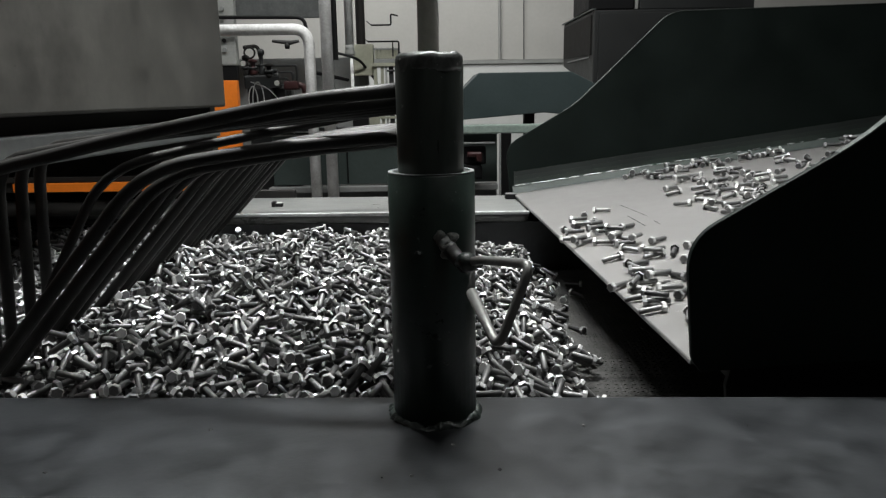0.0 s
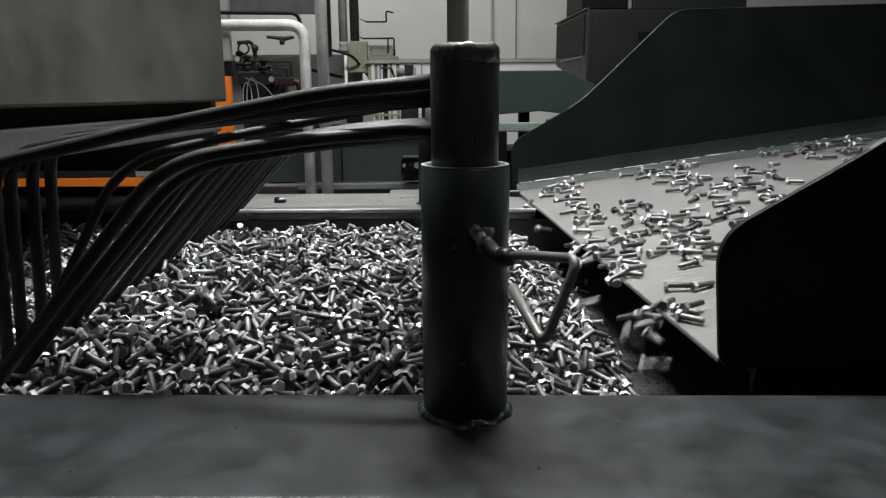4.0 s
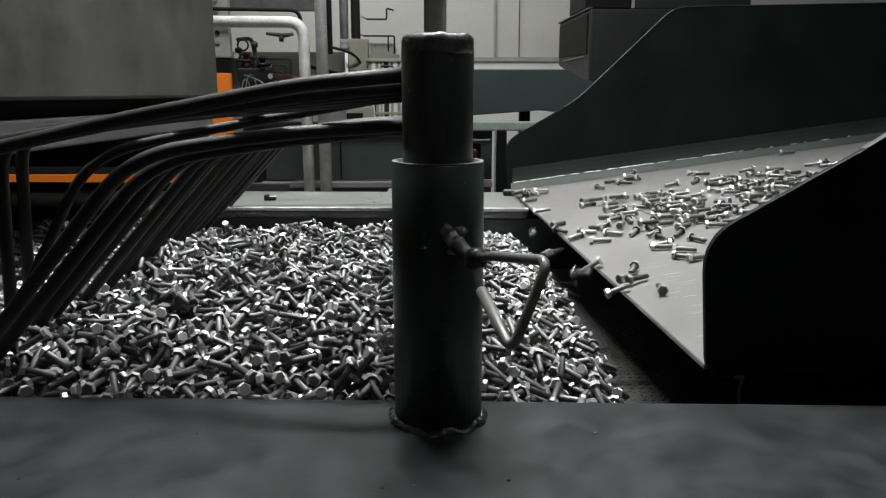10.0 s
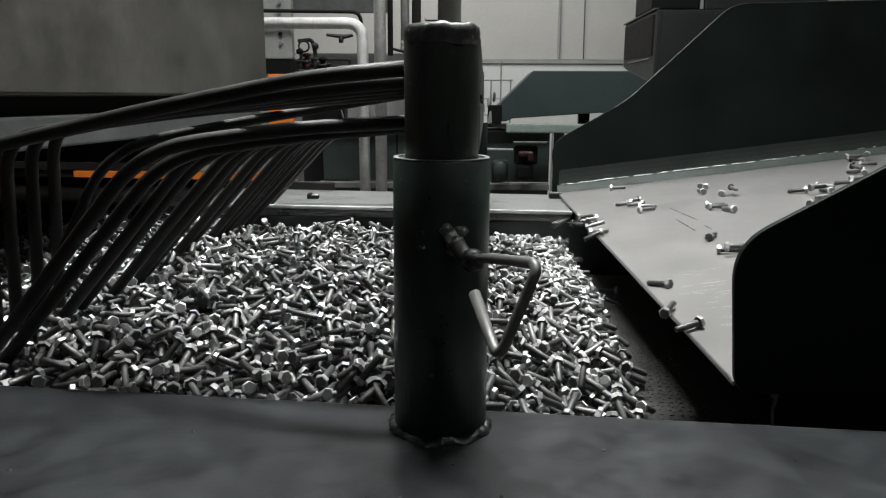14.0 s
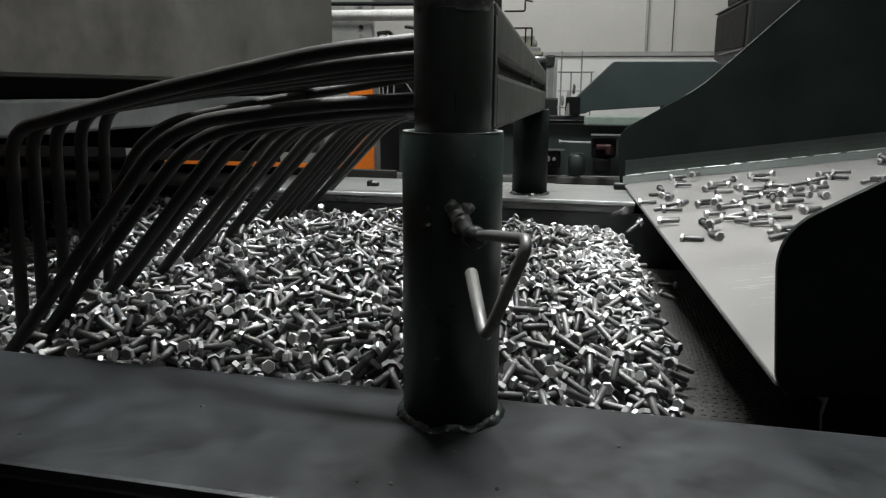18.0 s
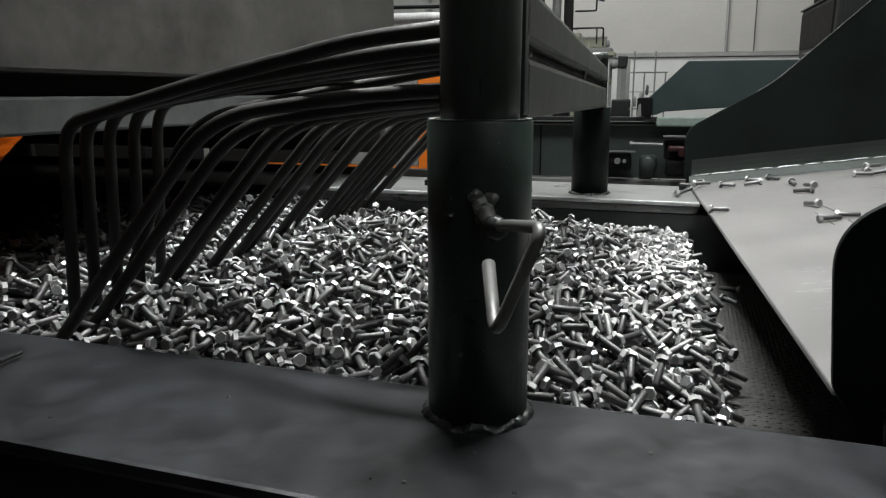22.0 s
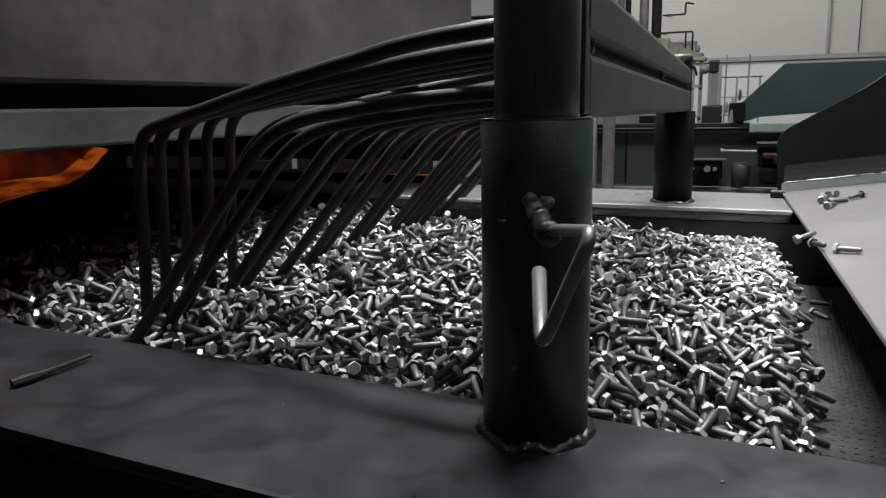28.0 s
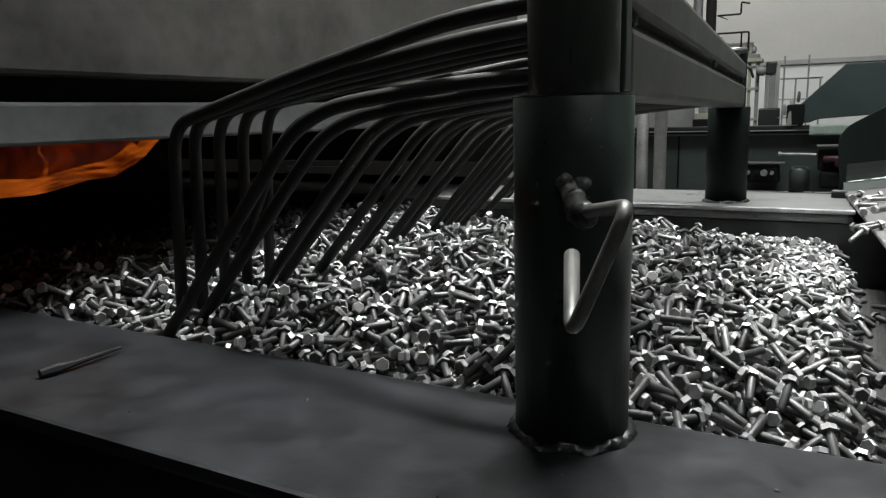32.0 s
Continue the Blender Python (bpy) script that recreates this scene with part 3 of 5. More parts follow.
def post(y, base, top, ring, paint, tube_paint):
    """Outer socket welded to the ledge, inner tube sliding in it, weld-closed at its top."""
    seg = 40
    R, r = 0.038, 0.034
    bm = turned([(R, base), (R, ring - 0.0012), (R - 0.0008, ring - 0.0004)], (0, y, 0), seg)
    socket = part("socket", bm, paint, rake, "dark green socket tube", True)
    rim = bmesh.new()
    outer = [rim.verts.new((R * 0.99 * math.cos(2 * math.pi * k / seg), y + R * 0.99 * math.sin(2 * math.pi * k / seg), ring + 0.0006)) for k in range(seg)]
    inner = [rim.verts.new((r * math.cos(2 * math.pi * k / seg), y + r * math.sin(2 * math.pi * k / seg), ring + 0.0006)) for k in range(seg)]
    low = [rim.verts.new((r * math.cos(2 * math.pi * k / seg), y + r * math.sin(2 * math.pi * k / seg), ring - 0.0004)) for k in range(seg)]
    for k in range(seg):
        j = (k + 1) % seg
        rim.faces.new((outer[k], outer[j], inner[j], inner[k]))
        rim.faces.new((inner[k], inner[j], low[j], low[k]))
    part("socket_rim", rim, "rim", socket, "bright sawn tube rim")
    inner_tube = turned([(0.0285, ring - 0.05), (0.0287, ring + 0.02), (0.0285, top - 0.008), (0.0262, top - 0.002), (0.018, top + 0.001), (0.004, top)], (0, y, 0), seg)
    inner = part("inner_tube", lumps(inner_tube, 0.0010, 40), tube_paint, rake, "rubbed grey-green sliding tube", True)
    cap = turned([(0.0281, top - 0.012), (0.0287, top - 0.008), (0.0291, top - 0.003), (0.0284, top + 0.0005), (0.0260, top + 0.003), (0.021, top + 0.0038), (0.012, top + 0.0024), (0.004, top + 0.002)], (0, y, 0), seg)
    part("cap_weld", lumps(lumps(cap, 0.0024, 52), 0.0017, 150), "cap", inner, "smooth lumpy weld over the tube end", True)
    part("base_weld", weld_ring((0, y, base), 0.0378, 0.0064, 0.0052), "weld", socket, "lumpy weld bead", True)


post(0.0, 0.0, 0.319, 0.223, "post", "tube")
# far post takes the darker tray paint: its shade is put into the colour
post(POST_Y, BACK_Z, 0.319, 0.213, "tray_side_post_shade", "tray_side_post_shade")
for name, y0, near, far in (("lower_beam", 0.034, (0.222, 0.267), (0.213, 0.252)), ("upper_beam", 0.022, (0.278, 0.318), (0.264, 0.292))):
    part(name, prism([(y0, near[0]), (y0, near[1]), (POST_Y - 0.03, far[1]), (POST_Y - 0.03, far[0])], -0.022, 0.029, "x", 0.005), "beam", rake, "grey-green square tube beam")
gap = part("gap_rod", tube([(0.012, 0.03, 0.2725), (0.012, POST_Y - 0.03, 0.258)], 0.0065, 8), "bar", rake)
for y in (0.055, 0.54, 0.98):
    bm = turned([(0.0055, 0), (0.0052, 0.002), (0.0036, 0.0038), (0.0012, 0.0042)], (0, 0, 0), 10)
    bmesh.ops.rotate(bm, verts=bm.verts, cent=(0, 0, 0), matrix=Euler((0, radians(90), 0)).to_matrix())
    bmesh.ops.translate(bm, verts=bm.verts, vec=(0.024, y, 0.2735 - 0.0145 * y))
    part("weld_spot", lumps(bm, 0.0022, 170), "weld", gap, "", True)
part("corner_plate", box(0.020, 0.029, 0.016, 0.034, 0.225, 0.308, 0.002), "post", rake)
part("lift_rod", tube([(0.0, 0.105, 0.328), (0.0, 0.105, 0.9)], 0.0105, 14), "rod", rake, "bare round lifting rod", True)


def upper_bar(k, y0, z0, y1, zb, zm):
    """From the beam out over the belt, fanning a little, then straight down."""
    dx, dz = 0.005 * math.sin(k * 2.3), 0.0015 * math.sin(k * 1.7)
    path = rounded([(-0.012, y0, z0), (-0.12, y0 + 0.1 * (y1 - y0), z0 - 0.010), (-0.30 + dx, y0 + 0.55 * (y1 - y0), zm + dz), (-0.500 + dx, y1, zb + dz), (-0.516 + dx, y1 + 0.004 * math.sin(k), -0.075)], 0.034 if k < 2 else 0.044, 7)
    part("long_bar", tube(path, 0.0071, 12, wobble=0.03), "bar", rake, "", True)


def lower_bar(y, k, drop, lean=0.0):
    drop += 0.022 * max(0.0, y - 0.15)
    dx, dz = (0.006 if k < 4 else 0.0015) * math.sin(k * 1.9), 0.002 * math.cos(k * 2.7) - drop
    path = rounded([(-0.015, y + 0.03 * lean, 0.2465 - drop), (-0.15, y + 0.015 * lean, 0.237 + dz), (-0.29 + dx, y, 0.217 + dz), (-0.50 + dx, y + 0.005 * math.sin(k * 3), -0.03)], 0.05, 7)
    part("short_bar", tube(path, 0.0071, 12, wobble=0.03), "bar", rake, "", True)


for k, row in enumerate((
        (0.062, 0.2946, 0.152, 0.209, 0.252), (0.110, 0.2855, 0.179, 0.212, 0.251), (0.130, 0.2825, 0.228, 0.221, 0.252),
        (0.150, 0.2795, 0.263, 0.226, 0.252), (0.172, 0.2765, 0.312, 0.229, 0.251))):
    upper_bar(k, *row)
# one thinner bar runs down askew from the upper beam
part("askew_bar", tube(rounded([(-0.012, 0.260, 0.2786), (-0.135, 0.228, 0.2575), (-0.257, 0.201, 0.2358), (-0.36, 0.178, 0.213), (-0.50, 0.190, -0.03)], 0.05, 7), 0.0055, 12, wobble=0.03), "bar", rake, "", True)
# the slanted bars stand in uneven twos and threes
for k, (y, drop) in enumerate(((0.109, 0.0), (0.146, 0.005), (0.255, 0.002), (0.283, 0.006), (0.370, 0.001), (0.430, 0.004), (0.462, 0.001), (0.538, 0.003), (0.577, 0.005),
                               (0.698, 0.002), (0.733, 0.004), (0.772, 0.001), (0.812, 0.005), (0.866, 0.003), (0.962, 0.002), (1.010, 0.004))):
    lower_bar(y, k, drop, 1.0 if k < 2 else 0.0)

# clamp screw with its bent handle, on the front post
nut = None
for x, y, z, r in ((0.0105, -0.038, 0.166, 0.0090), (0.006, -0.0385, 0.173, 0.0062), (0.017, -0.038, 0.171, 0.0058), (0.012, -0.0395, 0.158, 0.0056), (0.0135, -0.044, 0.164, 0.0068)):
    blob = bmesh.new()
    bmesh.ops.create_icosphere(blob, subdivisions=3, radius=r * 0.82, matrix=Matrix.Translation((x, y, z)))
    blob.normal_update()
    lumps(blob, 0.003, 150)
    nut = merge(nut, blob) if nut else blob
screw = part("clamp_screw", tube([(0.013, -0.04, 0.163), (0.020, -0.060, 0.158), (0.026, -0.074, 0.155)], 0.0064, 12), "bar", rake, "", True)
part("clamp_nut", nut, "nut", screw, "lumpy welded nut", True)
loop = rounded([(0.024, -0.071, 0.157), (0.036, -0.084, 0.162), (0.0672, -0.148, 0.1728), (0.0440, -0.154, 0.1145), (0.0285, -0.100, 0.1405)], 0.011, 6)
part("clamp_handle", tube(loop, [0.0036] * (len(loop) - 2) + [0.0037, 0.0042], 10), "handle", screw, "bare bent triangular rod handle, open at one end", True)
part("handle_weld", lumps(tube([(0.022, -0.068, 0.158), (0.027, -0.073, 0.157), (0.032, -0.077, 0.158)], [0.007, 0.0085, 0.006], 9), 0.0015, 180), "weld", screw, "", True)
part("tube_pimple", lumps(turned([(0.004, 0), (0.003, 0.002), (0.001, 0.003)], (0.0, 0.0, 0.0), 8), 0.0004, 200), "weld", rake).location = (-0.012, -0.0375, 0.158)

# ---- vibrating feed tray ----
def lip_x(y):
    return 0.268 - 0.0545 * (y - 0.08)


def lip_z(y):
    return 0.012 + 0.0295 * (y - 0.08)


SLOPE = 0.135


def bed_z(x, y):
    return lip_z(y) + SLOPE * (x - lip_x(y))


tray = thing("feed_tray", (0.8, 0.6, FLOOR), "vibrating feed tray with dark green sides and a bright worn bed", "feeder")
Y0, Y1, TRAY_END = 0.085, 1.2, 2.6


def slab(x_lip, x_end, y0, y1, up, thick):
    bm = bmesh.new()
    vs = []
    for x, y in ((lip_x(y0) + x_lip, y0), (x_end, y0), (x_end, y1), (lip_x(y1) + x_lip, y1)):
        for dz in (up, up - thick):
            vs.append(bm.verts.new((x, y, bed_z(x, y) + dz)))
    t, u = vs[0::2], vs[1::2]
    bm.faces.new(t)
    bm.faces.new(list(reversed(u)))
    for i in range(4):
        j = (i + 1) % 4
        bm.faces.new((t[i], u[i], u[j], t[j]))
    bmesh.ops.recalc_face_normals(bm, faces=bm.faces)
    return bevelled(bm, 0.0012, 1)


bed = part("bed", slab(0, TRAY_END, Y0, Y1, 0, 0.006), "bed", tray, "bright worn steel tray bed")
part("bed_stiffener", slab(0.05, TRAY_END, Y0 + 0.02, Y1 - 0.01, -0.007, 0.03), "black", tray)
part("apron", prism([(0.335, -0.26), (0.31, -0.02), (0.32, 0.03), (TRAY_END, 0.30), (TRAY_END, -0.26)], 0.0905, 0.098, "y"), "black", tray, "black apron under the tray")


def side_outline(x, z):
    line = [(x + 0.012, z, 0), (x + 0.002, z + 0.012, 0), (x - 0.009, z + 0.139, 0), (x + 0.165, z + 0.240, 0), (x + 0.39, z + 0.456, 0), (TRAY_END, z + 0.50, 0)]
    pts = [(p.x, p.y) for p in rounded(line, 0.034, 8)]
    return pts + [(TRAY_END, z + 0.10)]


near_plate = part("near_side", prism(side_outline(0.262, 0.004), 0.070, 0.078, "y", 0.0015), "tray_side_post_shade", tray, "dark green tray side plate")
far_plate = part("far_side", prism(side_outline(0.200, 0.022), 1.205, 1.213, "y", 0.0015), "tray_side_post_shade", tray, "dark green tray side plate")


def edge_strip(x, z, y0, y1, material, label, plate):
    """A thin grey strip along a side plate's upper edge, a hair proud of it."""
    top = [p for p in side_outline(x, z)[:-1] if p[1] > z + 0.165]
    out = [(u - 0.0004, v + 0.0004) for u, v in top] + [(u + 0.0006, v - 0.0010) for u, v in reversed(top)]
    part("edge_strip", prism(out, y0, y1, "y"), material, plate, label)


edge_strip(0.200, 0.022, 1.2045, 1.2135, "edge", "rubbed plate edge", far_plate)
edge_strip(0.262, 0.004, 0.0695, 0.0785, "edge", "rubbed plate edge", near_plate)
# angled liner and its weld bead along the far side
bm = bmesh.new()
ring = [[bm.verts.new(p) for p in ((x, 1.172, bed_z(x, 1.172) + 0.001), (x, 1.2045, bed_z(x, 1.2) + 0.014), (x, 1.2045, bed_z(x, 1.2)))] for x in (lip_x(1.19), 0.9, TRAY_END)]
for a, b in zip(ring, ring[1:]):
    for i in range(3):
        bm.faces.new((a[i], a[(i + 1) % 3], b[(i + 1) % 3], b[i]))
bm.faces.new(ring[0])
bm.faces.new(list(reversed(ring[-1])))
bmesh.ops.recalc_face_normals(bm, faces=bm.faces)
liner = part("corner_liner", bm, "liner", tray)
BEAD_X = lip_x(1.165) + 0.004
# three green strips above the bead, each darker than the one below
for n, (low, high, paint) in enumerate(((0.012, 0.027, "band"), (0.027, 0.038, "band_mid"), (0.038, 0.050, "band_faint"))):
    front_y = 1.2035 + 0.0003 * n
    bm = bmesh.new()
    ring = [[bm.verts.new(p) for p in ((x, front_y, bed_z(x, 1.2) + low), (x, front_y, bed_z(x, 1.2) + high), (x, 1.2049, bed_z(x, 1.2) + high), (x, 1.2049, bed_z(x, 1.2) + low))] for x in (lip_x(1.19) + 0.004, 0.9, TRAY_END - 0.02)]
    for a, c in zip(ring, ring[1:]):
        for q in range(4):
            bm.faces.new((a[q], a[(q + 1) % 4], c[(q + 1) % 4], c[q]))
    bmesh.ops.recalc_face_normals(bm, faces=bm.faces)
    part("rubbed_band", bm, paint, far_plate, "green band above the weld bead")
rw = random.Random(8)
x = BEAD_X
while x < 1.05:
    long = rw.uniform(0.02, 0.09) if x < 0.75 else rw.uniform(0.008, 0.03)
    n = max(3, int(long / 0.006))
    line = [(x + long * q / n, 1.2025 + 0.0003 * math.sin(q * 1.3), bed_z(x + long * q / n, 1.2) + 0.0150 + 0.0003 * math.sin(q * 0.7)) for q in range(n + 1)]
    part("liner_weld", tube(line, [0.0003 if q in (0, n) else rw.uniform(0.0007, 0.0014) for q in range(n + 1)], 6, wobble=0.2), "bead", liner, "pale weld bead")
    x += long + rw.uniform(0.003, 0.012) * (1 if x < 0.75 else 4)


def scratch(a, c, wide, material):
    """A thin furrow's raised burr on the bed, broken in places."""
    bm, rows = bmesh.new(), []
    along = (Vector(c) - Vector(a)).normalized()
    for n in range(9):
        x, y = a[0] + (c[0] - a[0]) * n / 8, a[1] + (c[1] - a[1]) * n / 8 + 0.0006 * math.sin(n * 2.1 + a[1] * 90)
        w = wide * (0.25 + 0.75 * abs(math.sin(n * 1.3 + a[0] * 70)))
        rows.append([bm.verts.new((x - along.y * w * s, y + along.x * w * s, bed_z(x, y) + 0.0004)) for s in (-1, 1)])
    for u, v in zip(rows, rows[1:]):
        bm.faces.new((u[0], v[0], v[1], u[1]))
    bmesh.ops.recalc_face_normals(bm, faces=bm.faces)
    part("bed_scratch", bm, material, bed)


for a, c in (((0.394, 0.864), (0.412, 0.738)), ((0.381, 0.761), (0.388, 0.664)), ((0.412, 0.692), (0.414, 0.661)), ((0.50, 0.95), (0.53, 0.90))):
    scratch(a, c, 0.0016, "black")
rs = random.Random(3)
for n in range(40):
    y = rs.uniform(0.15, 0.47)
    x = lip_x(y) + 0.02 + 0.17 * (y - 0.19) * rs.uniform(0.2, 1) + rs.uniform(0, 0.04)
    scratch((x, y), (x + rs.uniform(0.008, 0.03), y + rs.uniform(-0.003, 0.003)), rs.uniform(0.0003, 0.0009), "bead")
part("tray_frame", box(0.75, 2.5, 0.2, 1.1, -0.22, -0.08, 0.01), "black", tray)
for x in (0.9, 2.3):
    for y in (0.25, 1.0):
        part("tray_leg", box(x - 0.04, x + 0.04, y - 0.04, y + 0.04, FLOOR, -0.22, 0.004), "black", tray)
part("end_wall", box(TRAY_END - 0.01, TRAY_END, 0.078, 1.205, 0.3, 0.52, 0.002), "tray_side_post_shade", tray)

# ---- furnace ----
furnace = thing("belt_furnace", (0, 0, FLOOR), "grey plated belt furnace with a dark mouth and flame inside", "furnace")
FX = -0.615
furnace.rotation_euler.z = radians(SKEW)
part("front_plate", box(FX - 0.03, FX, -1.6, 1.345, 0.266, 2.3, 0.006), "plate", furnace, "stained grey front plate")
# recess, underside and inner walls are all one dull near-black
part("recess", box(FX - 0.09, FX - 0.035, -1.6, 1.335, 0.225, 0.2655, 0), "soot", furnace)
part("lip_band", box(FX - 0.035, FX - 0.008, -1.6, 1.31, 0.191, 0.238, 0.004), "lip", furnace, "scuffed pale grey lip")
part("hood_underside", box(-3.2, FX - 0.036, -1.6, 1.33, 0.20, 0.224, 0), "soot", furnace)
part("far_cheek", box(-3.2, FX - 0.03, 1.305, 1.345, 0.086, 2.3, 0.004), "plate", furnace)
part("near_cheek", box(-3.2, FX - 0.03, -1.6, -1.56, FLOOR, 2.3, 0.004), "plate", furnace)
part("top_plate", box(-3.2, FX - 0.03, -1.6, 1.345, 2.27, 2.3, 0.004), "plate", furnace)
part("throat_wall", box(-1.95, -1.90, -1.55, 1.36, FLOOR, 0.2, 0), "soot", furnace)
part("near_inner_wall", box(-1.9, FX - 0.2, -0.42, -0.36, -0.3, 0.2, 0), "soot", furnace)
for x in (-3.0, -2.0):
    part("leg", box(x, x + 0.1, 1.25, 1.35, FLOOR, 0.09, 0.005), "soot", furnace)


def flame_edge(y):
    """Height of the flame's lower edge along the furnace mouth."""
    s = min(1.0, max(0.0, (y + 0.14) / 0.44))
    return 0.120 + 0.018 * s + 0.047 * max(0.0, (s - 0.80) / 0.20) ** 2


def curtain(y0, y1, x, top, sag, wave, band=0.0):
    """A thin curved sheet of flame between the lip and its lower edge."""
    bm, rows = bmesh.new(), []
    for i in range(41):
        y = y0 + (y1 - y0) * i / 40
        low = flame_edge(y) + sag + 0.004 * math.sin(y * 31 + wave)
        col = []
        high = min(top, low + band * (0.75 + 0.25 * math.sin(y * 17 + wave))) if band else top
        for j in range(9):
            s = j / 8
            z = low + (max(high, low + 0.002) - low) * s
            col.append((x + 0.018 * math.sin(s * 2.6) + 0.006 * math.sin(y * 24 + wave + s * 2), y + 0.006 * math.sin(s * 3 + wave), z))
        rows.append(col)
    for dx in (0.0, -0.003):
        grid = [[bm.verts.new((p[0] + dx, p[1], p[2])) for p in col] for col in rows]
        for u, v in zip(grid, grid[1:]):
            for j in range(8):
                bm.faces.new((u[j], u[j + 1], v[j + 1], v[j]))
    return bm


flame = thing("flame", (-0.75, 0.1, 0.14), "orange gas flame licking under the furnace lip", "flame")
flame_bits = []
for k, (y1, x, sag) in enumerate(((0.300, -0.74, 0.0), (0.27, -0.728, 0.010), (0.20, -0.718, 0.020))):
    flame_bits.append(part("flame_sheet", curtain(-0.4, y1, x, 0.19, sag, k * 1.9), "flame", flame, "", True))
for k in range(3):
    flame_bits.append(part("flame_edge", curtain(-0.4, 0.302 - 0.03 * k, -0.722 + 0.006 * k, 0.19, 0.004 * k, 0.8 + k * 1.4, 0.024 - 0.005 * k), "flame_core", flame, "bright yellow lower edge of the flame", True))
for k in range(4):
    y = -0.08 + 0.07 * k
    flame_bits.append(part("wisp", tube([(-0.712, y, 0.140), (-0.71, y + 0.006, 0.160), (-0.712, y - 0.002, 0.175), (-0.714, y + 0.004, 0.190)], [0.0028, 0.0022, 0.0016, 0.001], 8), "flame_core", flame, "", True))
part("glow_sheet", prism([(-0.4, 0.12), (0.22, 0.14), (0.30, 0.165), (0.325, 0.19), (-0.4, 0.19)], -0.80, -0.79, "x"), "embers", flame, "dark red glow behind the flame")

# ---- machines and pipes behind the belt ----
cab = thing("control_cabinet", (-1.6, 4.6, FLOOR), "light grey enamel control cabinet on an orange stand", "cabinet")
cab_body = part("body", box(-2.2, -1.255, 4.4, 4.47, 0.50, 2.0, 0.012), "cabinet", cab)
part("black_skirt", box(-1.45, -1.262, 4.41, 4.46, 0.405, 0.50, 0.004), "black", cab)
part("stand", box(-1.43, -1.268, 4.405, 4.46, -0.345, 0.405, 0.006), "orange", cab, "orange painted stand")
part("lower_body", box(-1.95, -1.44, 4.42, 4.47, -0.257, 0.405, 0.006), "cabinet", cab)
part("orange_base", box(-2.84, -1.44, 4.41, 4.5, -0.345, -0.262, 0.003), "orange", cab)
part("stand_foot", box(-8.0, -1.3, 4.452, 4.498, FLOOR, -0.262, 0.006), "soot", cab)
part("dark_side", box(-8.0, -1.955, 4.43, 4.5, -0.257, 0.49, 0.006), "soot", cab)
part("grey_strip", box(-3.66, -3.1, 4.40, 4.43, -0.245, -0.17, 0.004), "hopper", cab)
part("white_tab", box(-3.13, -3.09, 4.39, 4.40, -0.23, -0.11, 0.001), "brass", cab)
for z in (0.60, 0.66, 0.74, 0.80, 0.86):
    part("knob", tube([(-1.33, 4.405, z), (-1.33, 4.385, z)], 0.014, 10), "grey" if z != 0.66 else "black", cab_body)
part("label_plate", box(-1.44, -1.38, 4.394, 4.40, 0.70, 0.80, 0.001), "brass", cab_body)
for k in range(2):
    r = 0.10 + 0.03 * k
    solo("white_hose", tube([(-1.19 + 0.3 * r * math.cos(a) + 0.035 * k, 4.45, 0.27 + r * math.sin(a)) for a in [math.pi * 2 * i / 22 for i in range(22)]], 0.0038, 6, True), "hose", "coiled thin white air hose beside the cabinet", "hose", "coiled hoses")
solo("white_hose", tube(rounded([(-1.2, 4.45, 0.40), (-1.08, 4.45, 0.36), (-0.95, 4.47, 0.18), (-0.93, 4.48, 0.05)], 0.08), 0.0042, 6), "hose", "thin white air hose sagging beside the cabinet", "hose", "coiled hoses")

solo("lagged_pipe", tube(rounded([(-1.5, 4.05, 0.70), (-0.73, 4.05, 0.70), (-0.725, 4.05, -1.14)], 0.10, 8), 0.034, 16), "pipe", "white lagged pipe bending down beside the machines", "pipe", "lagged pipes", smooth=True)
solo("lagged_pipe", tube([(-0.615, 4.0, -1.14), (-0.617, 4.0, 4.4)], 0.036, 16), "pipe", "white lagged upright pipe", "pipe", "lagged pipes", smooth=True)
p3 = thing("valve_pipe", (-0.57, 5.0, 0.3), "white upright pipe with flange and thin drop pipe", "pipe")
part("pipe", tube([(-0.57, 5.0, 0.66), (-0.57, 5.0, 3.9)], 0.032, 14), "pipe", p3, "", True)
part("flange", turned([(0.02, 0.585), (0.038, 0.590), (0.040, 0.605), (0.030, 0.625), (0.034, 0.63), (0.034, 0.66)], (-0.57, 5.0, 0), 16), "cabinet", p3, "", True)
part("drop_pipe", tube([(-0.56, 5.0, 0.59), (-0.555, 5.0, -0.1)], 0.012, 10), "pipe", p3, "", True)
solo("dark_conduit", tube([(-0.49, 5.05, 0.62), (-0.49, 5.05, 3.9)], 0.034, 10), "soot", "black upright conduit beside the white pipes", "conduit", "dark conduits")
solo("dark_conduit", tube([(-0.665, 4.9, 0.55), (-0.665, 4.9, 3.9)], 0.02, 8), "black", "black upright conduit beside the white pipes", "conduit", "dark conduits")
solo("dark_conduit", tube(rounded([(-1.6, 4.3, 0.80), (-0.78, 4.3, 0.79), (-0.76, 4.3, 0.45), (-0.55, 4.6, 0.40)], 0.06), 0.012, 8), "black", "thin black conduit over the white pipe", "conduit", "dark conduits")
solo("dark_conduit", tube(rounded([(-0.66, 4.9, 0.60), (-0.5, 4.9, 0.56), (-0.38, 5.2, 0.38), (-0.36, 5.3, 0.1)], 0.1), 0.010, 8), "black", "sagging black hose below the pipe flange", "conduit", "dark conduits")
rail = thing("roof_rail", (-1.6, 4.7, 4.0), "grey steel rail hung across above the pipes", "rail")
